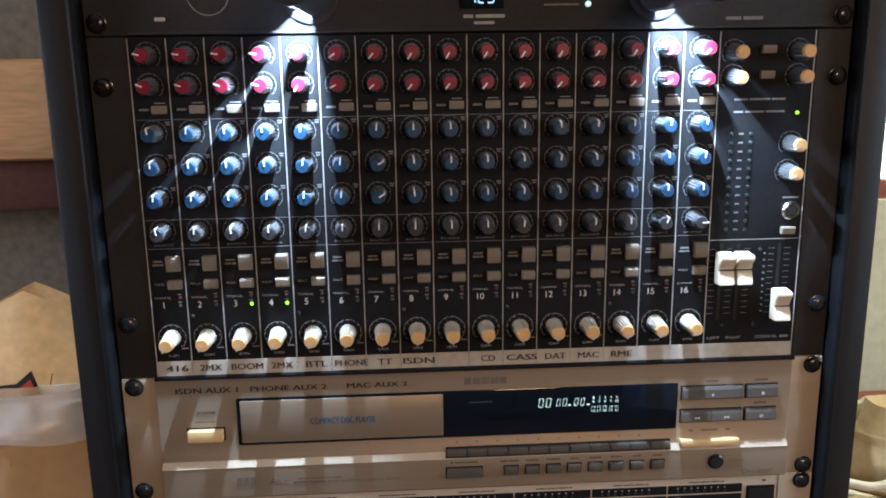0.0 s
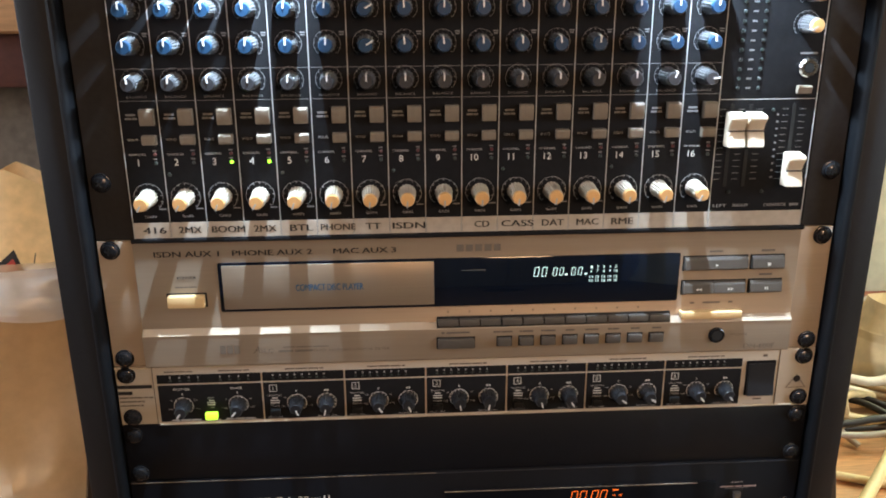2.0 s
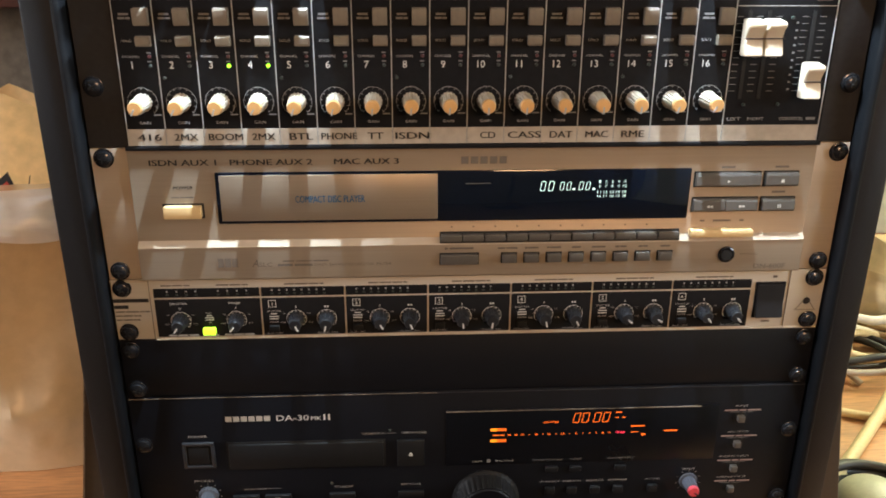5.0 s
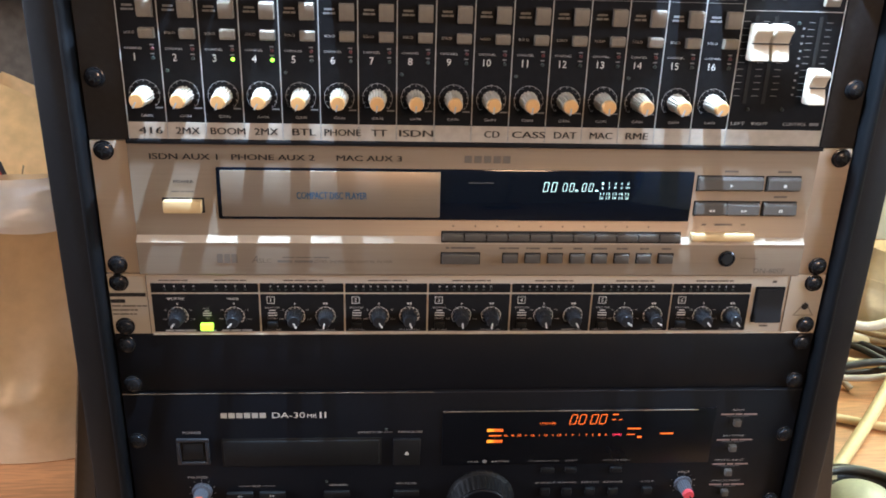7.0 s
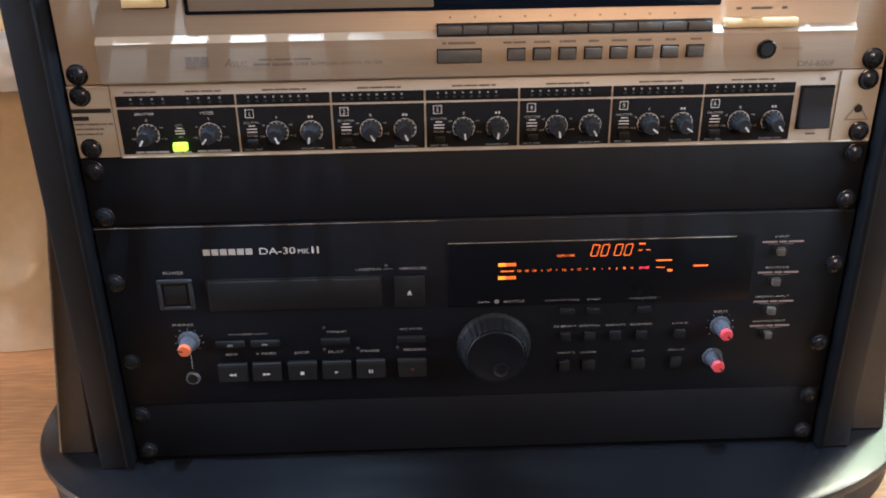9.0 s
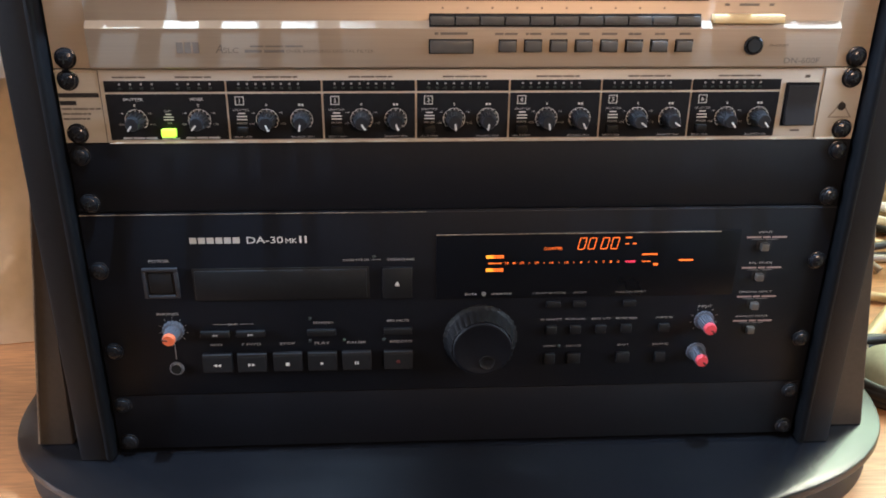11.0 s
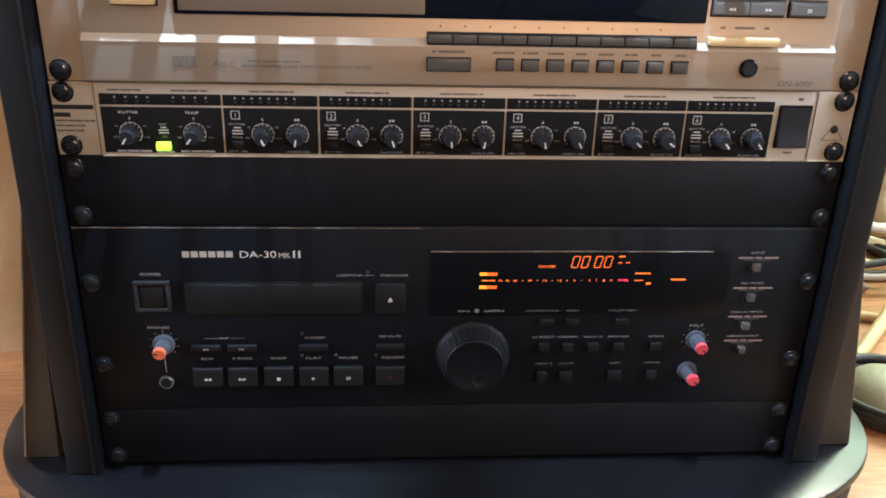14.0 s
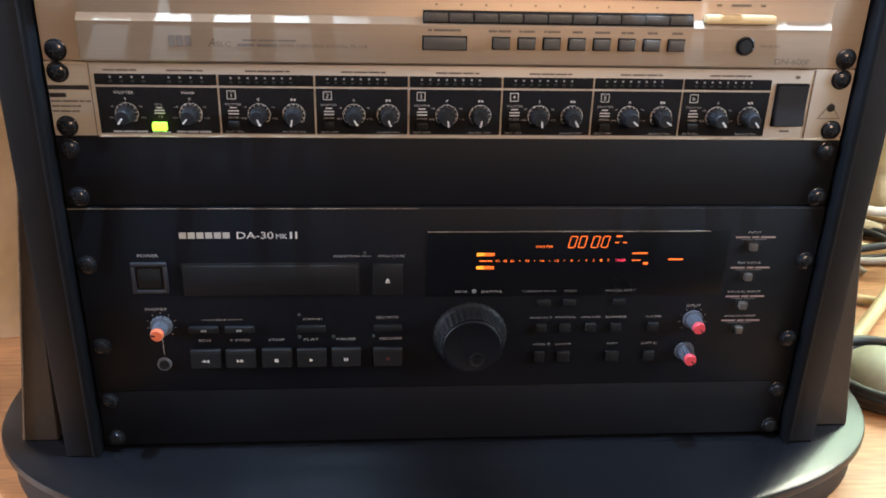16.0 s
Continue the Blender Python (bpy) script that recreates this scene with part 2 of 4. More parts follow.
def arc_scale(r, wide, ticks, tick, sweep=270, ring=True):
    """The printed scale round a knob: a thin arc and its ticks, facing -y."""
    bm = bmesh.new()
    steps = 40
    if ring:
        pts = []
        for i in range(steps + 1):
            a = radians(-sweep / 2 + sweep * i / steps)
            pts.append((bm.verts.new((r * math.sin(a), 0, r * math.cos(a))), bm.verts.new(((r + wide) * math.sin(a), 0, (r + wide) * math.cos(a)))))
        for a, b in zip(pts, pts[1:]):
            bm.faces.new((a[0], b[0], b[1], a[1]))
    for i in range(ticks):
        a = radians(-sweep / 2 + sweep * i / (ticks - 1))
        u, w = Vector((math.sin(a), 0, math.cos(a))), Vector((math.cos(a), 0, -math.sin(a))) * wide * 0.6
        q = [u * (r - tick) - w, u * (r - tick) + w, u * r + w, u * r - w]
        bm.faces.new([bm.verts.new(c) for c in q])
    return bm


def loft_x(profile, x0, x1, bm=None, bevel=0.0):
    """A profile of (y, z) drawn out along x."""
    own = bmesh.new()
    a = [own.verts.new((x0, y, z)) for y, z in profile]
    b = [own.verts.new((x1, y, z)) for y, z in profile]
    n = len(profile)
    for i in range(n):
        own.faces.new((a[i], a[(i + 1) % n], b[(i + 1) % n], b[i]))
    own.faces.new(a)
    own.faces.new(b[::-1])
    bmesh.ops.recalc_face_normals(own, faces=own.faces[:])
    if bevel:
        bmesh.ops.bevel(own, geom=own.edges[:], offset=bevel, segments=2, affect="EDGES")
    return join(bm, own)


LETTERS = {}


def lettering(s, x, z, y, height, material, parent, width=0.0, align=0.5, name="lettering", slant=0.0):
    """Words printed on a panel that faces -y. height: of a capital; width: of the whole word, if known. align 0 left, 0.5 centre."""
    key = (s, material, slant)
    if key not in LETTERS:
        cu = bpy.data.curves.new("letters", "FONT")
        cu.body, cu.size, cu.extrude, cu.resolution_u, cu.shear = s, 1.0, 0.0, 3, slant
        ob = bpy.data.objects.new("letters", cu)
        me = bpy.data.meshes.new_from_object(ob)
        bpy.data.objects.remove(ob)
        co = np.array([v.co for v in me.vertices])
        lo, hi = co.min(0), co.max(0)
        for v in me.vertices:
            v.co = ((v.co.x - lo[0]), 0, (v.co.y - lo[1]))
        me.materials.clear()
        me.materials.append(M[material])
        if material in ("ink", "blue_ink"):
            # heavy printing: a second stroke beside the first
            bold = bmesh.new()
            bold.from_mesh(me)
            for v in bold.verts:
                v.co += Vector((0.045, -0.0001, 0))
            bold.from_mesh(me)
            bold.to_mesh(me)
            bold.free()
        LETTERS[key] = (me, hi[0] - lo[0], hi[1] - lo[1])
    me, w, h = LETTERS[key]
    k = height / h
    kx = width / w if width else k
    return part(name, me, material, parent, at=(x - align * kx * w, y, z - height / 2), stretch=(kx, 1, k))


def bars(x, z, y, width, height, material, parent, words=(1.0,), name="lettering_bar", space=0.12):
    """Writing too small to read: one bar for each word."""
    bm = bmesh.new()
    total, gap = sum(words), space * sum(words) / max(1, len(words))
    span = total + gap * (len(words) - 1)
    at = x - width / 2
    for w in words:
        x1 = at + width * w / span
        bm.faces.new([bm.verts.new(c) for c in ((at, 0, -height / 2), (x1, 0, -height / 2), (x1, 0, height / 2), (at, 0, height / 2))])
        at = x1 + width * gap / span
    return part(name, bm, material, parent, at=(0, y, z))


SEGMENTS = {"0": "abcdef", "1": "bc", "2": "abged", "3": "abgcd", "-": "g"}


def seven_segment(ch, x, z, y, w, h, material, parent, slant=0.15):
    bm = bmesh.new()
    t = h * 0.07
    lines = {"a": ((0, h), (w, h)), "b": ((w, h), (w, h / 2)), "c": ((w, h / 2), (w, 0)), "d": ((0, 0), (w, 0)), "e": ((0, h / 2), (0, 0)), "f": ((0, h), (0, h / 2)), "g": ((0, h / 2), (w, h / 2))}
    for s in SEGMENTS[ch]:
        (ax, az), (bx, bz) = lines[s]
        d = Vector((bx - ax, bz - az)).normalized()
        n = Vector((-d.y, d.x)) * t * 0.5
        a, b = Vector((ax, az)) + d * t * 0.4, Vector((bx, bz)) - d * t * 0.4
        bm.faces.new([bm.verts.new((p.x + slant * p.y, 0, p.y)) for p in (a - n, b - n, b + n, a + n)])
    return part("digit", bm, material, parent, at=(x, y, z))


def symbol(kind, x, z, y, size, material, parent):
    """A printed transport sign: arrows, a square or two bars."""
    bm = bmesh.new()
    h = size / 2
    if kind in (">", ">>", "<<"):
        s = -1 if kind == "<<" else 1
        n = len(kind)
        for k in range(n):
            cx = (k - (n - 1) / 2) * size
            bm.faces.new([bm.verts.new(c) for c in ((cx - s * h, 0, h), (cx - s * h, 0, -h), (cx + s * h, 0, 0))])
    elif kind == "^":
        bm.faces.new([bm.verts.new(c) for c in ((-h, 0, -h * 0.5), (h, 0, -h * 0.5), (0, 0, h))])
        bm.faces.new([bm.verts.new(c) for c in ((-h, 0, -h * 1.2), (h, 0, -h * 1.2), (h, 0, -h * 0.8), (-h, 0, -h * 0.8))])
    else:
        for x0, x1 in (((-h, h),) if kind == "#" else ((-h, -h * 0.3), (h * 0.3, h))):
            bm.faces.new([bm.verts.new(c) for c in ((x0, 0, -h), (x1, 0, -h), (x1, 0, h), (x0, 0, h))])
    return part("button_symbol", bm, material, parent, at=(x, y, z))


random.seed(5)
# shared small meshes
HEAD = mesh_of("screw", lathe([(0.0053, 0.0), (0.0053, -0.0009), (0.0047, -0.0021), (0.0034, -0.0028), (0.0016, -0.0031)], 20), M["screw"])
CROSS = mesh_of("screw_recess", box(-0.0004, 0.0004, -0.00325, -0.002, -0.0024, 0.0024, 0, box(-0.0024, 0.0024, -0.0032, -0.002, -0.0004, 0.0004)), M["slot"])
WASHER = mesh_of("washer", lathe([(0.0063, 0.0), (0.0063, -0.0007), (0.0058, -0.0010)], 20), M["screw"])


def screws(parent, zs, y, xs=(-0.234, 0.234)):
    for x in xs:
        for z in zs:
            s = part("screw", HEAD, "screw", parent, at=(x + random.uniform(-0.0006, 0.0006), y - 0.001, z), turn=random.uniform(0, 90))
            part("screw_recess", CROSS, "slot", s, inner=True)
            part("washer", WASHER, "screw", s, at=(0, 0.001, 0), inner=True)


def knob_meshes(r, length, body, cap, tag, skirt=1.2):
    prof = [(r * skirt, 0.0), (r * skirt, -0.0016), (r * 1.1, -0.0018), (r * 0.98, -length + 0.003), (r * 0.9, -length + 0.0028)]
    a = mesh_of("knob", lathe(prof, 48, 16, r * 0.15), M[body])
    b = mesh_of("cap", lathe([(r * 0.86, -length + 0.0032), (r * 0.9, -length + 0.0026), (r * 0.88, -length + 0.0004), (r * 0.78, -length - 0.0004)], 28), M[cap])
    if skirt > 1.5:
        prof[1] = (r * skirt * 0.94, -0.003)
        prof[2] = (r * 1.1, -0.0034)
        bpy.data.meshes.remove(a)
        a = mesh_of("knob", lathe(prof, 48, 16, r * 0.15), M[body])
    c = mesh_of("pointer", box(-0.00045, 0.00045, -length - 0.0009, -length + 0.0006, 0.0006, r * 0.96, 0, box(-0.00045, 0.00045, -length + 0.0004, -0.003, r * 0.88, r * 1.03)), M[tag])
    return a, b, c


def knob(meshes, parent, x, y, z, turn, label=""):
    a, b, c = meshes
    k = part("knob", a, "", parent, label, at=(x, y, z), turn=turn)
    part("cap", b, "", k, inner=True)
    part("pointer", c, "", k, inner=True)
    return k


# ---------------------------------------------------------------- the room
BASE = -0.26   # top of the desk
single("floor", box(-2.2, 1.9, -2.4, 0.9, -1.06, -1.0), "floor", "brown wooden floor of the room", "floor", kind="structure")
WX0, WX1, WZ0, WZ1 = 0.655, 1.5, 0.12, 0.92
north = box(-2.2, WX0, 0.68, 0.8, -1.0, 1.6)
box(WX1, 1.9, 0.68, 0.8, -1.0, 1.6, 0, north)
box(WX0, WX1, 0.68, 0.8, -1.0, WZ0, 0, north)
box(WX0, WX1, 0.68, 0.8, WZ1, 1.6, 0, north)
single("wall_north", north, "wall", "pale green plastered wall behind the desk", "wall", kind="structure")
single("wall_south", box(-2.2, 1.9, -2.4, -2.3, -1.0, 1.6), "wall_dark", "plastered wall of the room, out of view", "wall", kind="structure")
west = box(-2.3, -2.2, -2.4, -0.7, -1.0, 1.6)
box(-2.3, -2.2, 0.0, 0.8, -1.0, 1.6, 0, west)
box(-2.3, -2.2, -0.7, 0.0, -1.0, 0.15, 0, west)
box(-2.3, -2.2, -0.7, 0.0, 0.85, 1.6, 0, west)
single("wall_west", west, "wall_dark", "plastered wall of the room, out of view", "wall", kind="structure")
east = box(1.6, 1.75, -2.4, -0.9, -1.0, 1.6)
box(1.6, 1.75, -0.2, 0.8, -1.0, 1.6, 0, east)
box(1.6, 1.75, -0.9, -0.2, -1.0, 0.15, 0, east)
box(1.6, 1.75, -0.9, -0.2, 0.85, 1.6, 0, east)
single("wall_east", east, "wall", "plastered wall of the room, out of view", "wall", kind="structure")
single("ceiling", box(-2.3, 1.9, -2.4, 0.8, 1.6, 1.66), "ceiling", "white plastered ceiling of the room", "ceiling", kind="structure")
win = thing("window_1", (1.1, 0.74, 0.14), "bright added window out of view, glowing as cool fill light", "window", kind="structure")
part("pane", box(WX0 + 0.006, WX1 - 0.006, 0.705, 0.711, WZ0 + 0.02, WZ1 - 0.02), "glass", win)
for a, b, c, d in ((WX0, WX0 + 0.012, WZ0, WZ1), (WX1 - 0.012, WX1, WZ0, WZ1), (WX0 + 0.012, WX1 - 0.012, WZ0, WZ0 + 0.03), (WX0 + 0.012, WX1 - 0.012, WZ1 - 0.03, WZ1)):
    part("window_frame", box(a, b, 0.69, 0.73, c, d, 0.003), "wood_rail", win)
# unseen west window, added to put cool light on the bag rim
win = thing("added_window_2", (-2.25, -0.35, 0.15), "added window out of view, glowing as cool fill light", "window", kind="structure")
part("pane", box(-2.236, -2.23, -0.69, -0.01, 0.16, 0.84), "glass_side", win)
for a, b, c, d in ((-0.7, -0.67, 0.15, 0.85), (-0.03, 0.0, 0.15, 0.85), (-0.67, -0.03, 0.15, 0.18), (-0.67, -0.03, 0.82, 0.85)):
    part("window_frame", box(-2.26, -2.21, a, b, c, d, 0.003), "wood_rail", win)
# unseen east window, added to cool the right side of the rack
win = thing("added_window_3", (1.68, -0.55, 0.15), "added window out of view, glowing as cool fill light", "window", kind="structure")
part("pane", box(1.66, 1.666, -0.89, -0.21, 0.16, 0.84), "glass_side", win)
for a, b, c, d in ((-0.9, -0.87, 0.15, 0.85), (-0.23, -0.2, 0.15, 0.85), (-0.87, -0.23, 0.15, 0.18), (-0.87, -0.23, 0.82, 0.85)):
    part("window_frame", box(1.61, 1.65, a, b, c, d, 0.003), "wood_rail", win)
flamp = thing("floor_lamp", (0.45, -1.9, -1.0), "lit floor lamp with a warm drum shade", "lamp")
up = radians(90)
part("foot", lathe([(0.14, 0.0), (0.14, -0.015), (0.02, -0.03)], 32), "screw", flamp, at=(0.45, -1.9, -1.0)).rotation_euler = (-up, 0, 0)
part("pole", lathe([(0.011, 0.0), (0.011, -1.54)], 16), "screw", flamp, at=(0.45, -1.9, -0.98)).rotation_euler = (-up, 0, 0)
part("shade", lathe([(0.075, 0.0), (0.078, 0.0), (0.06, -0.3), (0.055, -0.3)], 36), "room_lens", flamp, at=(0.45, -1.9, 0.54)).rotation_euler = (-up, 0, 0)

# rail of reddish wood along the back of the desk
single("trim", loft_x([(0.655, BASE), (0.655, -0.205), (0.66, -0.195), (0.68, -0.19), (0.68, BASE)], 0.05, 1.6), "wood_rail", "reddish wooden rail along the back wall", "trim", kind="structure")
desk = thing("desk", (0, 0.1, -1.0), "orange-brown wooden desk with a worn top", "desk")
part("desktop", box(-1.6, 1.5, -0.11, 0.655, BASE - 0.035, BASE, 0.004), "desk", desk)
for x in (-1.5, 1.4):
    for y in (-0.1, 0.58):
        part("leg", box(x - 0.03, x + 0.03, y - 0.03, y + 0.03, -1.0, BASE - 0.035, 0.004), "wood_rail", desk)

# stone wall and wooden shelf to the left of the rack
single("wall_stone", box(-2.2, -0.2, 0.56, 0.68, BASE, 1.6), "wall_grey", "rough grey-brown stone wall behind the shelf", "wall", kind="structure")
shelf = thing("wooden_shelf", (-0.9, 0.5, 0.2), "thick tan wooden shelf fixed on a stone wall", "shelf")
part("shelf_board", box(-1.7, -0.28, 0.43, 0.56, 0.232, 0.345, 0.012), "beam", shelf)
# dark block that stands for the shade below the shelf board
part("shaded_underside", box(-1.65, -0.3, 0.47, 0.56, 0.17, 0.232, 0.006), "under", shelf, "dark reddish wooden support rail")


# ---------------------------------------------------------------- the rack
PLATE_TOP = -0.226


def bowed_plate(a, front, back, z0, z1, lip, cy=0.08, power=2.5):
    """A flat plate of a softly squared oval outline; front and back: its half depths."""
    bm = bmesh.new()
    n = 96
    outline = []
    for i in range(n):
        t = 2 * math.pi * i / n
        c, s = math.cos(t), math.sin(t)
        k = 2 / power
        outline.append((a * math.copysign(abs(c) ** k, c), cy + (back if s > 0 else front) * math.copysign(abs(s) ** k, s)))
    rows = [(1.0, z0), (1.0, z1 - lip), (1 - lip * 0.9, z1 - lip * 0.3), (1 - lip * 3, z1)]
    rings = [[bm.verts.new((px * d, cy + (py - cy) * d, z)) for px, py in outline] for d, z in rows]
    for p, q in zip(rings, rings[1:]):
        for i in range(n):
            bm.faces.new((p[i], p[(i + 1) % n], q[(i + 1) % n], q[i]))
    bm.faces.new(rings[-1])
    bm.faces.new(rings[0][::-1])
    bmesh.ops.recalc_face_normals(bm, faces=bm.faces[:])
    return bm


rack = thing("equipment_rack", (0, 0.1, BASE), "black steel equipment rack on a rounded black base plate", "equipment rack")
part("base_plate", bowed_plate(0.331, 0.17, 0.29, -0.232, PLATE_TOP, 0.002), "plate", rack, "rounded satin black base plate")
part("base_skirt", bowed_plate(0.326, 0.165, 0.285, BASE, -0.2325, 0.001), "rack", rack, "dark grey skirt below the base plate")
for s in (-1, 1):
    def sx(a, b):
        return (a, b) if s > 0 else (-b, -a)
    part("post", box(*sx(0.2445, 0.2665), -0.008, 0.03, PLATE_TOP, 0.43, 0.002), "rack", rack)
    part("edge_trim", box(*sx(0.2428, 0.2485), -0.0105, 0.004, PLATE_TOP, 0.43, 0.003, segs=3), "trim", rack, "rounded black edge trim")
    part("side_panel", box(*sx(0.258, 0.266), 0.03, 0.33, PLATE_TOP, 0.43, 0.002), "rack", rack)
    bm = bmesh.new()
    quad = [(0.2665, 0.012), (0.2675, 0.012), (0.302, PLATE_TOP), (0.278, PLATE_TOP)]
    f = [bm.verts.new((s * x, 0.012, z)) for x, z in quad]
    g = [bm.verts.new((s * x, 0.22, z)) for x, z in quad]
    bm.faces.new(f)
    bm.faces.new(g[::-1])
    for i in range(4):
        bm.faces.new((f[i], f[(i + 1) % 4], g[(i + 1) % 4], g[i]))
    bmesh.ops.recalc_face_normals(bm, faces=bm.faces[:])
    bmesh.ops.bevel(bm, geom=bm.edges[:], offset=0.0008, segments=1, affect="EDGES")
    leg = part("support_leg", bm, "rack_leg", rack, "splayed dark brown support leg")
    if s < 0:
        bm = bmesh.new()
        for y in (0.0105, 0.0118):
            for x, z in ((0.2668, 0.008), (0.2676, 0.008), (0.3018, PLATE_TOP + 0.002), (0.3006, PLATE_TOP + 0.002)):
                bm.verts.new((-x, y, z))
        bm.verts.ensure_lookup_table()
        v = bm.verts
        for q in ((0, 1, 2, 3), (7, 6, 5, 4), (0, 4, 5, 1), (1, 5, 6, 2), (2, 6, 7, 3), (3, 7, 4, 0)):
            bm.faces.new([v[k] for k in q])
        bmesh.ops.recalc_face_normals(bm, faces=bm.faces[:])
        part("leg_edge", bm, "worn_lit_edge", leg, "worn pale edge of the leg")
part("rack_top", box(-0.2665, 0.2665, 0.0, 0.33, 0.43, 0.436, 0.002), "rack", rack)
part("rear_panel", box(-0.258, 0.258, 0.322, 0.33, PLATE_TOP, 0.43), "rack", rack)


def faceplate(name, z0, z1, material, label, category, depth=0.2, group=""):
    """A rack unit: its front plate with both ears, and the case behind it."""
    dev = thing(name, (0, 0.0, z0), label, category, group)
    part("front_panel", box(-0.2415, 0.2415, 0.0, 0.003, z0 + 0.0003, z1 - 0.0003, 0.0006), material, dev)
    if depth:
        part("case", box(-0.216, 0.216, 0.0035, depth, z0 + 0.001, z1 - 0.001, 0.001), "rack", dev)
    return dev


# ---------------------------------------------------------------- power conditioner with two pull-out lamps
pc = faceplate("power_conditioner", 0.3557, 0.4, "panel_dark", "black rack power conditioner with two lit lamp tubes and a voltmeter", "power conditioner")
screws(pc, (0.3637, 0.392), 0.0)
part("bottom_lip", box(-0.215, 0.222, -0.004, 0.0, 0.3565, 0.3582, 0.0005), "panel_dark", pc)
TUBE_Z = 0.379


def lamp_tube(x, s):
    """A pulled-out lamp tube along y; its slit opens downwards and outwards."""
    bm = bmesh.new()
    ro, ri, n = 0.0125, 0.0115, 40
    lo, hi = (-4, 44)
    angles = [radians(hi + (360 - (hi - lo)) * i / n) for i in range(n + 1)]
    rows = []
    for a in angles:
        dx, dz = s * math.sin(a), -math.cos(a)
        rows.append([bm.verts.new((x + r * dx, y, TUBE_Z + r * dz)) for r, y in ((ro, -0.002), (ro, -0.105), (ri, -0.105), (ri, -0.002))])
    for a, b in zip(rows, rows[1:]):
        for i in range(4):
            bm.faces.new((a[i], b[i], b[(i + 1) % 4], a[(i + 1) % 4]))
    bm.faces.new(rows[0])
    bm.faces.new(rows[-1][::-1])
    bmesh.ops.recalc_face_normals(bm, faces=bm.faces[:])
    tube = part("lamp_tube", bm, "panel_dark", pc, "pulled-out lamp tube with a slit")
    part("end_cap", lathe([(0.0125, -0.105), (0.0125, -0.112), (0.010, -0.115)], 28), "panel_dark", tube, at=(x, 0, TUBE_Z))
    part("collar", lathe([(0.017, 0.0), (0.017, -0.003), (0.0155, -0.004), (0.0155, -0.0045)], 28), "panel_dark", tube, at=(x, 0, TUBE_Z))
    tilt = radians((lo + hi) / 2)
    aim = (x + s * math.sin(tilt), -0.04, TUBE_Z - math.cos(tilt))
    lampob = area_lamp("rack_lamp_light", (x, -0.04, TUBE_Z), aim, 0.004, 0.022, TUBE_POWER, (0.68, 0.86, 1.0))
    # long side of the lamp along the tube
    zax = -(Vector(aim) - Vector((x, -0.04, TUBE_Z))).normalized()
    yax = Vector((0, 1, 0))
    xax = yax.cross(zax).normalized()
    lampob.matrix_world = Matrix(((xax.x, yax.x, zax.x, x), (xax.y, yax.y, zax.y, -0.04), (xax.z, yax.z, zax.z, TUBE_Z), (0, 0, 0, 1)))


lamp_tube(-0.104, -1)
lamp_tube(0.112, 1)
part("dial_ring", arc_scale(0.0125, 0.0004, 2, 0.0001, 359), "line", pc, at=(-0.166, -0.0006, 0.3805))
part("badge", box(-0.199, -0.1925, -0.0008, 0, 0.3645, 0.3668, 0.0003), "silver_line", pc)
part("display", box(-0.012, 0.016, -0.001, 0, 0.37, 0.386, 0.0004), "gloss", pc)
for i, ch in enumerate("123"):
    seven_segment(ch, -0.006 + i * 0.0058, 0.3735, -0.0014, 0.0036, 0.008, "volt", pc)
bars(0.0035, 0.3655, -0.0006, 0.026, 0.002, "grey_print", pc, (2, 6))
bars(0.0035, 0.3615, -0.0006, 0.013, 0.0018, "grey_print", pc, (1,))
part("lamp", lathe([(0.0018, 0), (0.0018, -0.0012), (0.001, -0.002)], 14), "vfd", pc, "lit white indicator", at=(0.069, 0, 0.3722))
part("lamp", lathe([(0.0018, 0), (0.0018, -0.0012), (0.001, -0.002)], 14), "volt", pc, "lit blue indicator", at=(0.146, 0, 0.375))
bars(0.052, 0.372, -0.0006, 0.022, 0.0012, "dim_print", pc, (1,))
bars(0.17, 0.3625, -0.0006, 0.024, 0.002, "dim_print", pc, (3, 4))


# ---------------------------------------------------------------- mixing console
mx = faceplate("mixing_console", 0.1334, 0.3557, "panel_dark", "black rack mixing console with sixteen channels of coloured knobs", "audio mixer")
screws(mx, (0.1715, 0.3255), 0.0)
FY = -0.0015      # face of the mixer's inner panel
part("control_panel", box(-0.2175, 0.219, FY, 0.0, 0.1345, 0.355, 0.0004), "panel_black", mx)
# black bar added to shade the disc player's top and darken the gap
part("gap_shade_bar", box(-0.2185, 0.2195, -0.0045, 0.0, 0.1324, 0.1349, 0.0004), "panel_black", mx)
X0, PITCH = -0.2165, 0.0232
LY = FY - 0.0003
for i in range(17):
    part("divider_line", box(X0 + i * PITCH - 0.0003, X0 + i * PITCH + 0.0003, LY, FY, 0.1345, 0.3545), "line", mx)
part("divider_line", box(0.2168, 0.2174, LY, FY, 0.1345, 0.3545), "line", mx)
for z in (0.3050, 0.2412, 0.2222):
    part("divider_line", box(X0, X0 + 16 * PITCH, LY + 0.0001, FY, z - 0.00015, z + 0.00015), "dim_print", mx)
part("divider_line", box(X0 + 16 * PITCH, 0.2168, LY + 0.0001, FY, 0.2182, 0.2186), "line", mx)
K = {c: knob_meshes(0.0047, 0.0158, "knob", c, "white") for c in ("red", "blue", "dark_cap", "cream")}
K["gain"] = knob_meshes(0.0048, 0.0185, "gain_knob", "cream", "grey_print")
K["master"] = knob_meshes(0.0047, 0.0158, "knob", "cream", "grey_print")
RING = mesh_of("dial_scale", arc_scale(0.0089, 0.00022, 11, 0.0012), M["grey_print"])
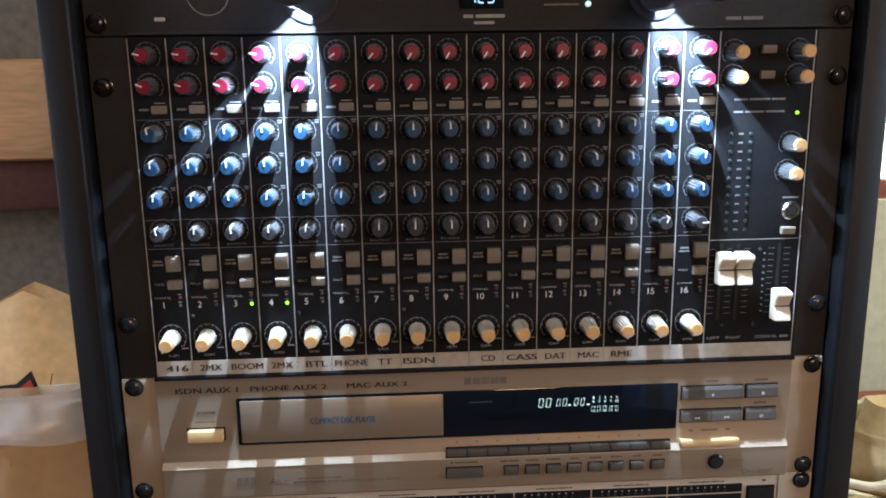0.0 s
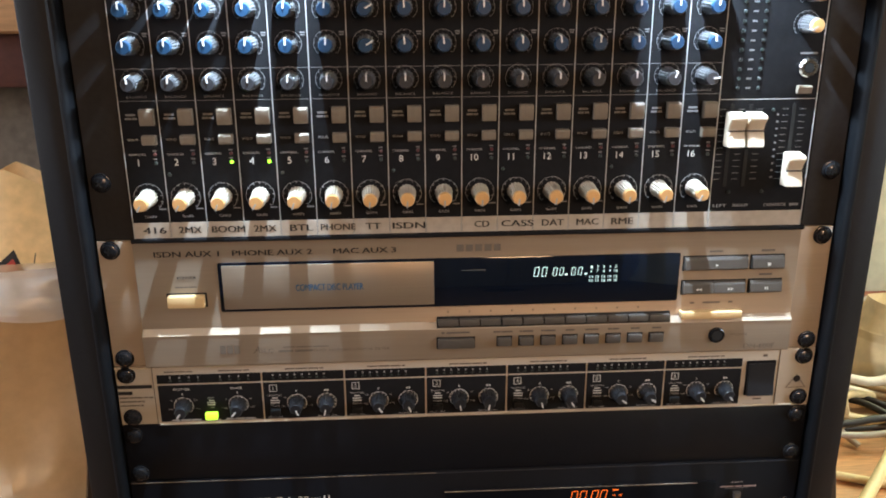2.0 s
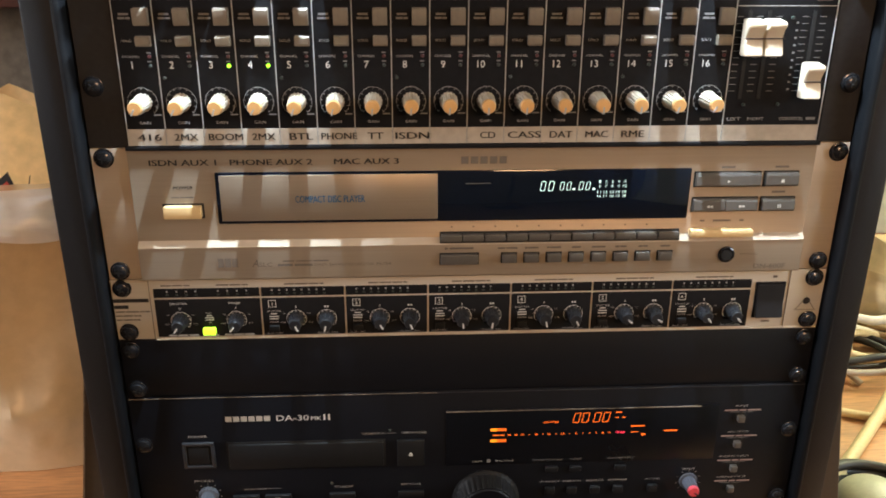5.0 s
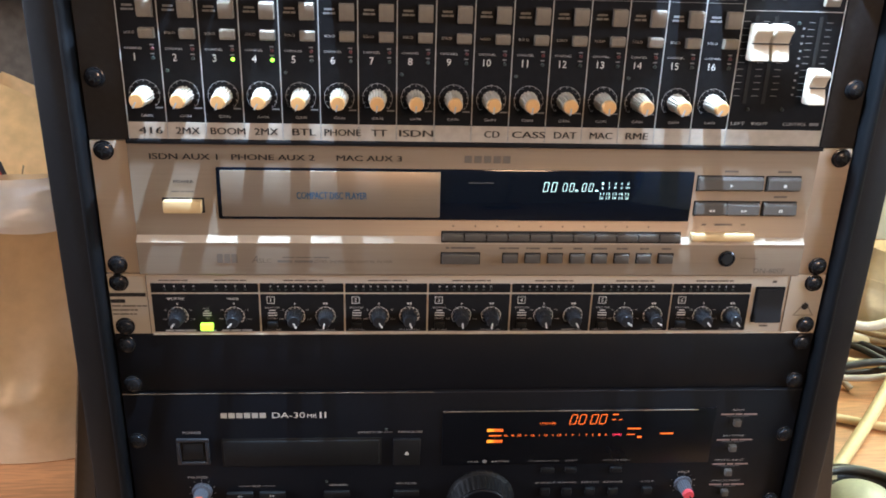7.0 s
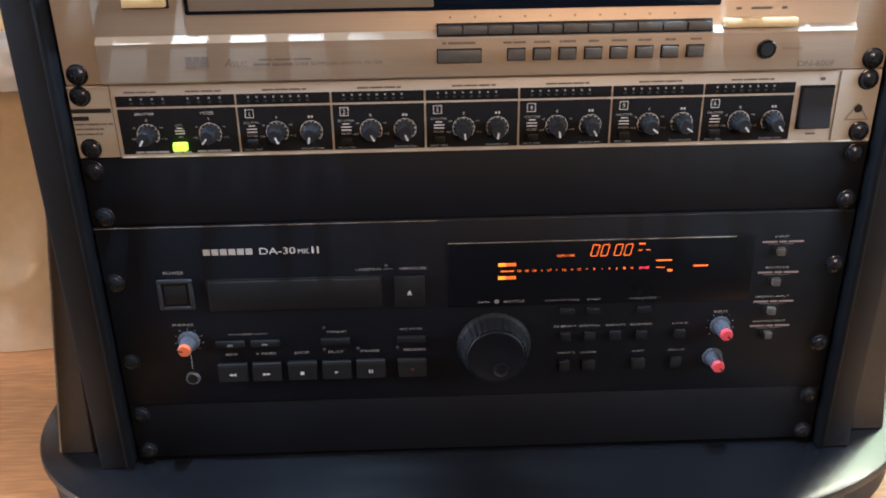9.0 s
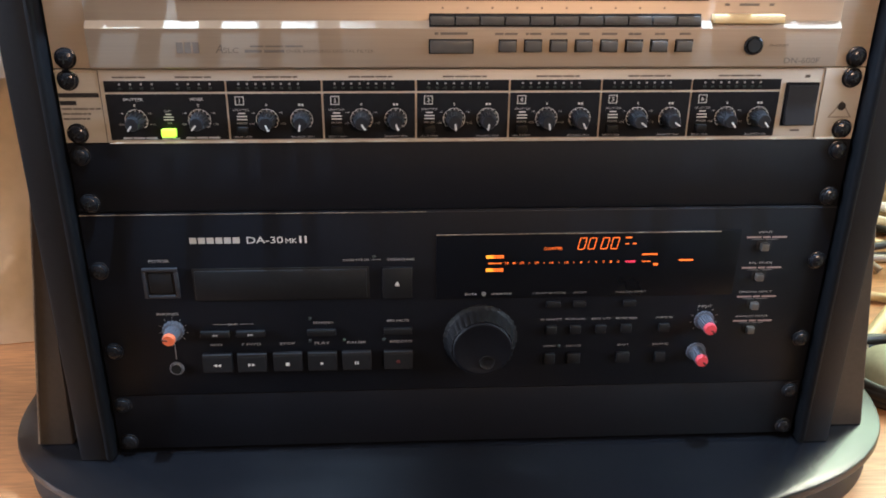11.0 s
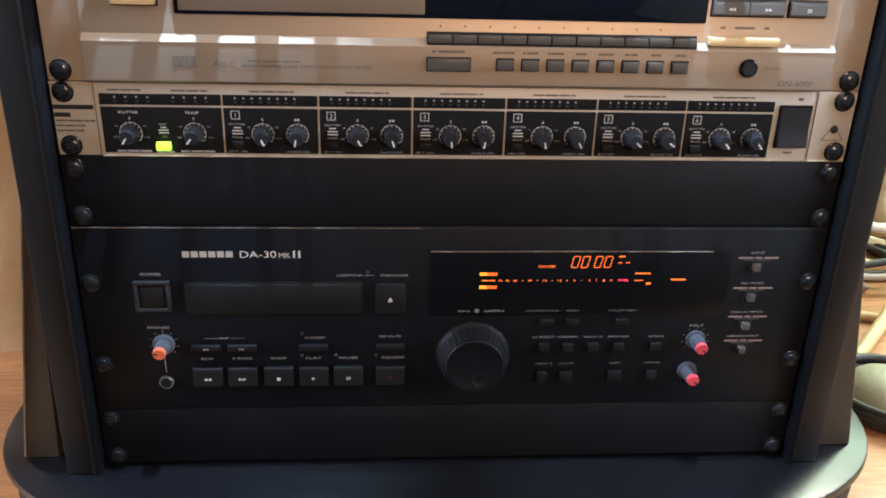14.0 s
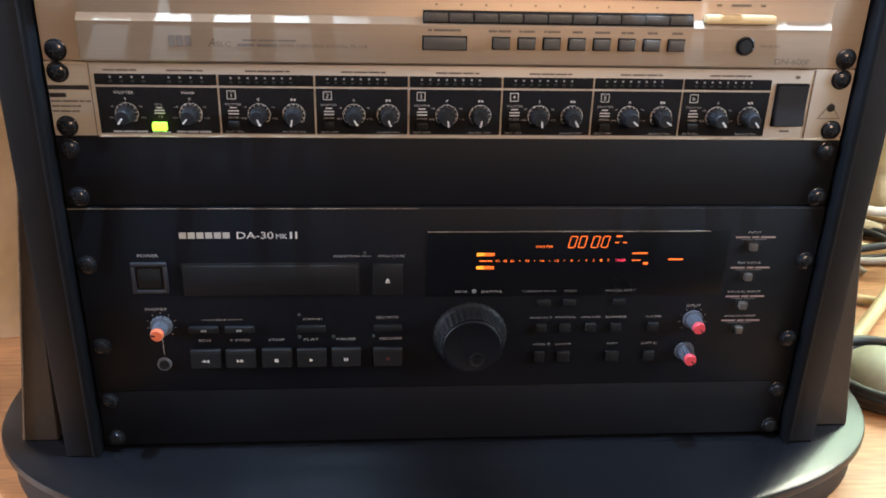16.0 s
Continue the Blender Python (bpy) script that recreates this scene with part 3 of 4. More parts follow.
RING_SMALL = mesh_of("dial_scale", arc_scale(0.0079, 0.0002, 11, 0.001), M["ring_print"])
MUTE = mesh_of("mute_button", loft_x([(0, -0.005), (-0.0035, -0.005), (-0.0045, -0.0035), (-0.005, 0.004), (-0.0042, 0.005), (0, 0.005)], -0.0043, 0.0043, None, 0.0003), M["button"])
SOLO = mesh_of("solo_button", loft_x([(0, -0.003), (-0.0035, -0.003), (-0.0045, -0.002), (-0.005, 0.0022), (-0.0042, 0.003), (0, 0.003)], -0.0043, 0.0043, None, 0.0003), M["button"])
SHIFT = mesh_of("shift_button", loft_x([(0, -0.0025), (-0.003, -0.0025), (-0.004, 0.0018), (-0.0035, 0.0025), (0, 0.0025)], -0.0046, 0.0046, None, 0.0003), M["button"])
WELL = mesh_of("button_well", box(-0.0049, 0.0049, -0.0002, 0.0, -0.0056, 0.0056), M["slot"])
LED = lathe([(0.0011, 0), (0.0011, -0.0008), (0.0005, -0.0013)], 12)
LED_MESH = {k: mesh_of("led", LED.copy(), M[k]) for k in ("led_off", "led_red_off", "led_green")}
STRIP = ["416", "2MX", "BOOM", "2MX", "BTL", "PHONE", "TT", "ISDN", "", "CD", "CASS", "DAT", "MAC", "RME", "", ""]
AUX = [-75, -80, -80, -85, -115, -125, -140, -150, -150, -150, -150, -150, -145, -148, -135, -140]
for i in range(16):
    cx = X0 + (i + 0.5) * PITCH
    for row, z in enumerate((0.3442, 0.3255)):
        knob(K["red"], mx, cx, FY, z, AUX[i] + (row * 8 if i != 4 else -30 * row), "red-capped grey knob")
        part("dial_scale", RING_SMALL, "", mx, at=(cx, LY, z))
    part("shift_button", SHIFT, "", mx, at=(cx + 0.0048, FY, 0.3112))
    bars(cx - 0.005, 0.3112, LY, 0.006, 0.0014, "dim_print", mx, (1,))
    bars(cx + 0.005, 0.3152, LY, 0.007, 0.0008, "dim_print", mx, (1,))
    for row, z in enumerate((0.2965, 0.2757, 0.255)):
        knob(K["blue"], mx, cx, FY, z, random.uniform(-6, 6) if (i, row) not in ((6, 1), (6, 2)) else 60, "blue-capped grey knob")
        part("dial_scale", RING_SMALL, "", mx, at=(cx, LY, z))
        bars(cx + 0.0088, z + 0.0068, LY, 0.0032, 0.0008, "dim_print", mx, (1,))
        bars(cx + 0.0088, z + 0.0054, LY, 0.0024, 0.0008, "dim_print", mx, (1,))
    pan = 88 if i == 15 else (-8, 4, -6, 0, 5, 0, 0, 0, 0, 0, 6, 0, 4, 0, 20, 0)[i]
    knob(K["dark_cap"], mx, cx, FY, 0.2338, pan, "dark-capped grey knob")
    part("dial_scale", RING_SMALL, "", mx, at=(cx, LY, 0.2338))
    lettering("BALANCE", cx, 0.2246, LY, 0.0014, "dim_print", mx, 0.0122)
    for me, z, k in ((MUTE, 0.2125, 1.0), (SOLO, 0.1985, 0.62)):
        part("button_well", WELL, "", mx, at=(cx + 0.0052, FY, z), stretch=(1, 1, k))
        part(me.name.split(".")[0], me, "", mx, at=(cx + 0.0052, FY, z))
    bars(cx - 0.005, 0.2138, LY, 0.006, 0.0013, "dim_print", mx, (1,))
    bars(cx - 0.005, 0.2115, LY, 0.0072, 0.0013, "dim_print", mx, (3, 2))
    lettering("SOLO", cx - 0.0052, 0.1985, LY, 0.0015, "grey_print", mx, 0.0062)
    lettering("CHANNEL", cx - 0.0035, 0.1893, LY, 0.0014, "grey_print", mx, 0.0105)
    lettering(str(i + 1), cx - 0.0035, 0.1843, LY, 0.0042, "white", mx)
    lit = i == 2 or i == 3
    part("led", LED_MESH["led_green" if lit else "led_off"], "", mx, at=(cx + 0.0072, FY, 0.1838))
    part("led", LED_MESH["led_red_off"], "", mx, at=(cx + 0.0072, FY, 0.1893))
    bars(cx + 0.007, 0.1863, LY, 0.0025, 0.0008, "dim_print", mx, (1,))
    bars(cx + 0.007, 0.1915, LY, 0.0025, 0.0008, "dim_print", mx, (1,))
    gain = (-150, -150, -160, -150, -160, -165, -175, -175, -175, -178, -175, -175, 180, 185, -165, -150)[i]
    knob(K["gain"], mx, cx, FY, 0.1618, gain, "cream-capped grey gain knob")
    part("dial_scale", RING, "", mx, at=(cx, LY, 0.1618))
    lettering("GAIN", cx, 0.1493, LY, 0.0017, "grey_print", mx, 0.0068)
    bars(cx + 0.008, 0.1542, LY, 0.0045, 0.0009, "dim_print", mx, (1,))
    part("label_strip", box(cx - PITCH / 2 + 0.0004, cx + PITCH / 2 - 0.0004, FY - 0.0004, FY, 0.1351, 0.1453), "strip", mx)
    if STRIP[i]:
        wide = {3: 0.0142, 4: 0.0208, 5: 0.0222}.get(len(STRIP[i]), 0.0095)
        lettering(STRIP[i], cx + 0.001 + random.uniform(-0.0006, 0.0006), 0.1403, FY - 0.0006, 0.0042, "ink", mx, wide)
    if i in (1, 4, 7, 10, 13):
        part("panel_screw", LED_MESH["led_off"], "", mx, at=(cx - 0.0085, FY, 0.1765))
part("label_strip", box(0.1552, 0.2166, FY - 0.0004, FY, 0.1352, 0.1453), "strip", mx)
# master section
for x, z in ((0.164, 0.3415), (0.164, 0.3258), (0.2065, 0.3415), (0.2065, 0.3258), (0.2055, 0.2825), (0.2045, 0.264)):
    knob(K["master"], mx, x, FY, z, random.uniform(-150, -120), "cream-capped grey knob")
    part("dial_scale", RING_SMALL, "", mx, at=(x, LY, z))
for x, z in ((0.186, 0.343), (0.186, 0.327)):
    part("shift_button", SHIFT, "", mx, at=(x, FY, z))
part("shift_button", SHIFT, "", mx, at=(0.2075, FY, 0.2243))
bars(0.183, 0.3115, LY, 0.034, 0.0012, "dim_print", mx, (2, 3, 2))
bars(0.183, 0.3035, LY, 0.034, 0.0012, "dim_print", mx, (1, 2, 2))
part("led", LED_MESH["led_green"], "", mx, at=(0.2085, FY, 0.3025))
part("headphone_jack", lathe([(0.0062, 0), (0.0062, -0.002), (0.005, -0.0034), (0.0034, -0.0034), (0.0032, -0.001)], 24), "chrome", mx, "chrome headphone socket", at=(0.2085, FY, 0.2378))
part("socket_hole", lathe([(0.003, -0.001), (0.003, -0.0036)], 18), "slot", mx, at=(0.2085, FY, 0.2378))
bars(0.2085, 0.2465, LY, 0.011, 0.0011, "dim_print", mx, (1,))
for col, x in enumerate((0.1655, 0.1785)):
    for row in range(12):
        part("led", LED_MESH["led_off"], "", mx, "unlit meter light" if row == 0 else "", at=(x, FY, 0.2255 + row * 0.0058))
for row in range(12):
    bars(0.172, 0.2255 + row * 0.0058, LY, 0.0032, 0.0011, "dim_print", mx, (1,))
for x, z0 in ((0.1635, 0.162), (0.1755, 0.162), (0.2035, 0.162)):
    part("fader_slot", box(x - 0.0011, x + 0.0011, LY - 0.0001, FY, z0, 0.2155), "slot", mx)
for x in (0.1575, 0.1695, 0.1815, 0.198, 0.209):
    for row in range(12):
        bars(x, 0.167 + row * 0.0041, LY, 0.0042, 0.00035, "dim_print", mx, (1,))
for row in range(10):
    bars(0.1935, 0.168 + row * 0.0045, LY, 0.0016, 0.0012, "dim_print", mx, (1,))
for x in (0.1665, 0.1885):
    part("panel_screw", LED_MESH["led_off"], "", mx, at=(x, FY, 0.1585))
part("panel_screw", LED_MESH["led_off"], "", mx, at=(0.19, FY, 0.2115))
CAP = [(-0.0035, -0.0110), (-0.0140, -0.0101), (-0.0128, -0.0049), (-0.0104, 0.0), (-0.0122, 0.0040), (-0.0150, 0.0075), (-0.0144, 0.0101), (-0.0035, 0.0110)]
CAPS = mesh_of("fader_cap", loft_x(CAP, -0.0053, 0.0053, None, 0.0006), M["fader"])
GROOVE = mesh_of("groove", box(-0.0057, 0.0057, -0.0126, -0.0112, -0.00035, 0.00035), M["ink"])
for x, z in ((0.1635, 0.2005), (0.1757, 0.2005), (0.2035, 0.1745)):
    c = part("fader_cap", CAPS, "", mx, "white fader cap", at=(x, FY, z))
    part("groove", GROOVE, "", c, inner=True)
    part("fader_stem", box(x - 0.0009, x + 0.0009, FY - 0.004, FY, z - 0.003, z + 0.003), "chrome", mx)
lettering("LEFT", 0.1615, 0.1493, LY, 0.0019, "grey_print", mx, 0.0088)
lettering("RIGHT", 0.1755, 0.1493, LY, 0.0019, "grey_print", mx, 0.0105)
lettering("CONTROL", 0.1985, 0.1493, LY, 0.0019, "grey_print", mx, 0.0155)
bars(0.2112, 0.1493, LY, 0.006, 0.0018, "dim_print", mx, (1,))


# ---------------------------------------------------------------- compact disc player
cd = faceplate("cd_player", 0.0445, 0.1334, "champagne_ear", "champagne metal rack compact disc player with a lit display", "cd player")
screws(cd, (0.0508, 0.127), 0.0)
CY = -0.0025
part("fascia", loft_x([(0.0, 0.0455), (-0.005, 0.0455), (-0.0058, 0.0465), (-0.0058, 0.0678), (-0.0057, 0.0684), (-0.0028, 0.0716), (CY, 0.0722), (CY, 0.1318), (CY + 0.0004, 0.1322), (0.0, 0.1322)], -0.2185, 0.2185), "champagne", cd)
part("bevel_strip", loft_x([(-0.0060, 0.0680), (-0.0061, 0.0685), (-0.0030, 0.0719), (CY, 0.0724), (CY, 0.071)], -0.2185, 0.2185), "bevel", cd, "bevelled ledge, coloured pale for its lamp gleam")
part("display_bezel", box(-0.166, 0.138, CY - 0.0012, CY, 0.0838, 0.1178, 0.0009), "gloss", cd)
part("disc_tray", box(-0.1635, -0.026, CY - 0.0024, CY - 0.001, 0.0858, 0.1162, 0.0006), "champagne", cd, "closed champagne disc tray door")
lettering("COMPACT DISC PLAYER", -0.0945, 0.1003, CY - 0.0027, 0.0046, "blue_ink", cd, 0.044)
lettering("ISDN AUX 1", -0.1852, 0.1242, CY - 0.0003, 0.0038, "ink", cd, 0.0412)
lettering("PHONE AUX 2", -0.1305, 0.1242, CY - 0.0003, 0.0036, "ink", cd, 0.051)
lettering("MAC AUX 3", -0.071, 0.1242, CY - 0.0003, 0.0036, "ink", cd, 0.0405)
for k in range(5):
    bars(-0.0088 + k * 0.0061, 0.1243, CY - 0.0003, 0.0047, 0.0048, "brown_ink", cd, (1,), "maker_mark")
lettering("POWER", -0.1865, 0.108, CY - 0.0003, 0.002, "ink", cd, 0.0122)
bars(-0.1875, 0.1015, CY - 0.0003, 0.014, 0.0009, "brown_ink", cd, (2, 1, 2))
part("power_recess", box(-0.2005, -0.1745, CY - 0.0005, CY, 0.0876, 0.0976, 0.0003), "slot", cd)
part("power_button", box(-0.1993, -0.1757, CY - 0.0055, CY, 0.0886, 0.0966, 0.0008), "power", cd, "cream power button")
for x0, x1, z0, z1 in ((0.141, 0.1835, 0.1055, 0.1145), (0.1868, 0.2085, 0.1055, 0.1145), (0.141, 0.1618, 0.0885, 0.0972), (0.1622, 0.1835, 0.0885, 0.0972), (0.1868, 0.2085, 0.0885, 0.0972)):
    part("button_recess", box(x0 - 0.0008, x1 + 0.0008, CY - 0.0004, CY, z0 - 0.0008, z1 + 0.0008), "slot", cd)
    part("transport_button", loft_x([(CY, z0), (CY - 0.0025, z0), (CY - 0.0042, z0 + 0.0012), (CY - 0.0034, z1 - 0.0015), (CY - 0.002, z1), (CY, z1)], x0, x1, None, 0.0003), "cd_button", cd)
for x, z, s in ((0.1622, 0.1095, ">"), (0.1975, 0.1095, "#"), (0.1512, 0.0925, "<<"), (0.173, 0.0925, ">>"), (0.1975, 0.0925, "||")):
    symbol(s, x, z, CY - 0.0045, 0.0021, "white", cd)
for x, z, w in ((0.1622, 0.118, 0.009), (0.1975, 0.118, 0.009), (0.1975, 0.101, 0.009), (0.1622, 0.0815, 0.012), (0.149, 0.0815, 0.003), (0.1755, 0.0815, 0.003)):
    bars(x, z, CY - 0.0003, w, 0.0014, "brown_ink", cd, (1,))
# lit counter
for i, x in enumerate((0.0400, 0.0452, 0.0526, 0.0570, 0.0650, 0.0694)):
    seven_segment("0", x, 0.1038 if i < 2 else 0.1042, CY - 0.0016, 0.0028 if i < 2 else 0.0023, 0.0062 if i < 2 else 0.0052, "vfd", cd)
for x in (0.0617, 0.0748):
    bars(x, 0.1047, CY - 0.0016, 0.0018, 0.0011, "vfd", cd, (1,), "unit_mark")
for r, z in enumerate((0.1095, 0.1066, 0.1026, 0.0998)):
    for c in range(5):
        lettering(str(r * 5 + c + 1), 0.0785 + c * 0.0041, z, CY - 0.0016, 0.0017, "vfd", cd, 0.0012 if r < 2 and (r, c) != (1, 4) else 0.0024, name="track_number")
bars(0.0, 0.1092, CY - 0.0016, 0.016, 0.0004, "dim_print", cd, (1,))
# number buttons on the slope, pitch slider
part("button_strip", loft_x([(-0.0053, 0.0694), (-0.0026, 0.0755), (-0.0034, 0.0765), (-0.0064, 0.0694)], -0.0245, 0.134), "slot", cd)
for i in range(11):
    x = -0.0238 + i * 0.01432
    part("number_button", box(x, x + 0.0137, -0.0072, -0.004, 0.0705, 0.0752, 0.0006), "cd_button", cd)
    if i < 10:
        bars(x + 0.007, 0.0795, CY - 0.0003, 0.0012, 0.0012, "brown_ink", cd, (1,))
part("pitch_slider", box(0.1405, 0.1825, -0.0085, -0.002, 0.0715, 0.0765, 0.0009), "power", cd, "cream pitch slider bar")
EY = -0.0058
part("open_recess", box(-0.0248, 0.0012, EY - 0.0004, EY, 0.0541, 0.0625), "slot", cd)
part("open_button", box(-0.024, 0.0004, EY - 0.003, EY, 0.0548, 0.0618, 0.0006), "cd_button", cd)
bars(-0.012, 0.0656, EY - 0.0003, 0.019, 0.0014, "brown_ink", cd, (1, 7))
for i, words in enumerate(((4, 6), (1, 4), (1, 5), (1,), (1,), (2, 3), (2, 2), (1,))):
    x = 0.021 + i * 0.01485
    part("button_recess", box(x - 0.0053, x + 0.0053, EY - 0.0004, EY, 0.0549, 0.0623), "slot", cd)
    part("mode_button", box(x - 0.0046, x + 0.0046, EY - 0.003, EY, 0.0556, 0.0616, 0.0006), "cd_button", cd)
    bars(x - (0.001 if i == 0 else 0), 0.0654, EY - 0.0003, (0.013, 0.009, 0.0095, 0.006, 0.009, 0.0075, 0.006, 0.0065)[i], 0.0013, "brown_ink", cd, words)
part("headphone_socket", lathe([(0.0056, 0), (0.0056, -0.0012), (0.0047, -0.0018), (0.004, -0.001)], 22), "screw", cd, at=(0.1668, EY, 0.0587))
part("socket_hole", lathe([(0.0039, 0), (0.0039, -0.0018)], 18), "slot", cd, at=(0.1668, EY, 0.0587))
lettering("PHONES", 0.1822, 0.0587, EY - 0.0003, 0.0014, "brown_ink", cd, 0.0115)
lettering("DN-600F", 0.1975, 0.0498, EY - 0.0003, 0.0034, "brown_ink", cd, 0.0215)
for k in range(3):
    bars(-0.1668 + k * 0.0046, 0.0577, EY - 0.0003, 0.0036, 0.0062, "brown_ink", cd, (1,), "disc_mark")
lettering("A", -0.1447, 0.0572, EY - 0.0003, 0.005, "brown_ink", cd, 0.0042, slant=0.3)
lettering("SLC", -0.138, 0.0562, EY - 0.0003, 0.003, "brown_ink", cd, 0.0085)
bars(-0.119, 0.0557, EY - 0.0003, 0.0225, 0.0016, "brown_ink", cd, (5, 6))
lettering("OVER SAMPLING DIGITAL FILTER", -0.0815, 0.0557, EY - 0.0003, 0.0017, "brown_ink", cd, 0.0505)
bars(-0.112, 0.0585, EY - 0.0003, 0.03, 0.0009, "brown_ink", cd, (3, 4, 4))


# ---------------------------------------------------------------- splitter and mixer, one unit high
sp = faceplate("line_splitter", 0.0, 0.0445, "silver", "silver and black rack splitter with rows of small knobs", "splitter")
screws(sp, (0.0062, 0.0383), 0.0)
# thin strip added for the line of lamp light below the panel
part("bottom_lip", loft_x([(0.0, 0.0011), (-0.0011, 0.0004), (-0.0012, 0.0001), (0.0, -0.0001)], -0.2155, 0.2405), "bevel", sp, "strip for the light caught along the lower edge")


for x in (-0.2168, 0.2165):
    part("ear_seam", box(x - 0.0002, x + 0.0002, -0.0006, 0.0, 0.0006, 0.0438), "brown_ink", sp)
# strip that draws the highlight on the ear's fold
part("ear_edge", box(-0.2415, -0.2172, -0.0009, 0.0, 0.0426, 0.0441, 0.0003), "bevel", sp, "folded upper edge of the ear, a strip for its highlight")


def square_frame(h, w):
    bm = bmesh.new()
    o = [bm.verts.new((x * h, 0, z * h)) for x, z in ((-1, -1), (1, -1), (1, 1), (-1, 1))]
    n = [bm.verts.new((x * (h - w), 0, z * (h - w))) for x, z in ((-1, -1), (1, -1), (1, 1), (-1, 1))]
    for i in range(4):
        bm.faces.new((o[i], o[(i + 1) % 4], n[(i + 1) % 4], n[i]))
    return bm


EDGES = [-0.2148, -0.1441, -0.0879, -0.0322, 0.0240, 0.0797, 0.1350, 0.1905]
SK = knob_meshes(0.0046, 0.0105, "black_knob", "black_knob", "white")
SRING = mesh_of("dial_scale", arc_scale(0.0064, 0.00028, 11, 0.0011), M["white"])
SY = -0.0009
for i in range(7):
    a, b = EDGES[i] + 0.0006, EDGES[i + 1] - 0.0006
    part("meter_field", box(a, b, SY, 0.0, 0.0312, 0.0376, 0.0002), "panel_black", sp)
    part("knob_field", box(a, b, SY, 0.0, 0.0022, 0.0298, 0.0002), "panel_black", sp)
    for c in range(8):
        xx = a + (b - a) * (0.13 + 0.09 * c + (0.12 if i == 0 and c > 3 else 0))
        bars(xx, 0.0358, SY - 0.0003, 0.0012, 0.0011, "grey_print", sp, (1,))
        part("led", box(xx - 0.0009, xx + 0.0009, SY - 0.0005, SY, 0.0326, 0.0338), "led_off", sp)
    if i:
        bars((a + b) / 2 + 0.001, 0.0397, -0.0003, 0.026, 0.001, "brown_ink", sp, (5, 6, 5, 2))
        lettering(str(i), a + 0.0068, 0.0258, SY - 0.0003, 0.0026, "white", sp)
        part("number_frame", square_frame(0.0026, 0.0004), "white", sp, at=(a + 0.0068, SY - 0.0003, 0.0258))
        lettering("SPLITTER", a + 0.0075, 0.0202, SY - 0.0003, 0.0013, "grey_print", sp, 0.0098)
        lettering("MIXER", a + 0.0075, 0.0122, SY - 0.0003, 0.0013, "grey_print", sp, 0.0062)
        for zz, ww in ((0.0182, 0.004), (0.0163, 0.0062), (0.0145, 0.0062)):
            bars(a + 0.0075, zz, SY - 0.0003, ww, 0.0007, "white", sp, (1,))
        part("push_button", box(a + 0.0042, a + 0.0108, SY - 0.003, SY, 0.0058, 0.0102, 0.0005), "dat_button", sp)
        lettering("SPLIT / MIX", a + 0.0075, 0.0036, SY - 0.0003, 0.0012, "grey_print", sp, 0.0108)
        spots = ((a + 0.0224, (160, 150, 172, 168, 130, 140)[i - 1]), (a + 0.0428, (-168, 160, -172, 150, 125, 140)[i - 1]))
        lettering("BALANCE / PAN", spots[1][0], 0.0036, SY - 0.0003, 0.0012, "grey_print", sp, 0.0135)
    else:
        bars(-0.1995, 0.0397, -0.0003, 0.019, 0.001, "brown_ink", sp, (5, 5, 3))
        bars(-0.1625, 0.0397, -0.0003, 0.021, 0.001, "brown_ink", sp, (6, 5, 3))
        lettering("SPLITTER", -0.1985, 0.0268, SY - 0.0003, 0.0016, "white", sp, 0.0115)
        lettering("MIXER", -0.1615, 0.0268, SY - 0.0003, 0.0016, "white", sp, 0.0078)
        spots = ((-0.198, -145), (-0.161, -140))
        lettering("OUT", -0.1793, 0.0197, SY - 0.0003, 0.0013, "grey_print", sp, 0.0042)
        lettering("IN", -0.1787, 0.0125, SY - 0.0003, 0.0012, "grey_print", sp, 0.0022)
        for zz, ww in ((0.0178, 0.0034), (0.0162, 0.0058), (0.0146, 0.0058)):
            bars(-0.179, zz, SY - 0.0003, ww, 0.0007, "white", sp, (1,))
        part("lit_button", box(-0.1835, -0.1752, SY - 0.004, SY, 0.0046, 0.0094, 0.0006), "led_yellow", sp, "lit yellow-green push button")
        bars(-0.179, 0.0030, SY - 0.0003, 0.0105, 0.0012, "grey_print", sp, (4, 4))
        for x in (-0.197, -0.160):
            bars(x, 0.0034, SY - 0.0003, 0.020, 0.0012, "grey_print", sp, (4, 5, 5))
    for k, (x, turn) in enumerate(spots):
        knob(SK, sp, x, SY, 0.0142, turn, "black knob with a white pointer")
        part("dial_scale", SRING, "", sp, at=(x, SY - 0.0003, 0.0142))
        if i and k:
            for dx in (-0.0009, 0.0009):
                bars(x + dx, 0.0232, SY - 0.0003, 0.0011, 0.0013, "white", sp, (1,))
        else:
            lettering("0", x, 0.0232, SY - 0.0003, 0.0016, "white", sp, name="scale_number")
            for dx, dz, word in ((-0.0082, 0.0186, "-6"), (0.0082, 0.0186, "+6"), (-0.0092, 0.0118, "-oo"), (0.0092, 0.0118, "+12")):
                lettering(word, x + dx, dz, SY - 0.0003, 0.0012, "grey_print", sp, 0.0011 * len(word), name="scale_number")
part("rocker_frame", box(0.1933, 0.2142, -0.0012, 0, 0.0085, 0.0356, 0.0006), "panel_black", sp)
part("rocker_switch", loft_x([(-0.001, 0.0098), (-0.0048, 0.0098), (-0.0028, 0.022), (-0.0022, 0.034), (-0.001, 0.034)], 0.1944, 0.2131, None, 0.0004), "black_knob", sp, "black rocker switch")
tri = bmesh.new()
tv = [(0.0, 0.0075), (-0.0085, -0.006), (0.0085, -0.006)]
inn = [(0.0, 0.0058), (-0.0068, -0.0051), (0.0068, -0.0051)]
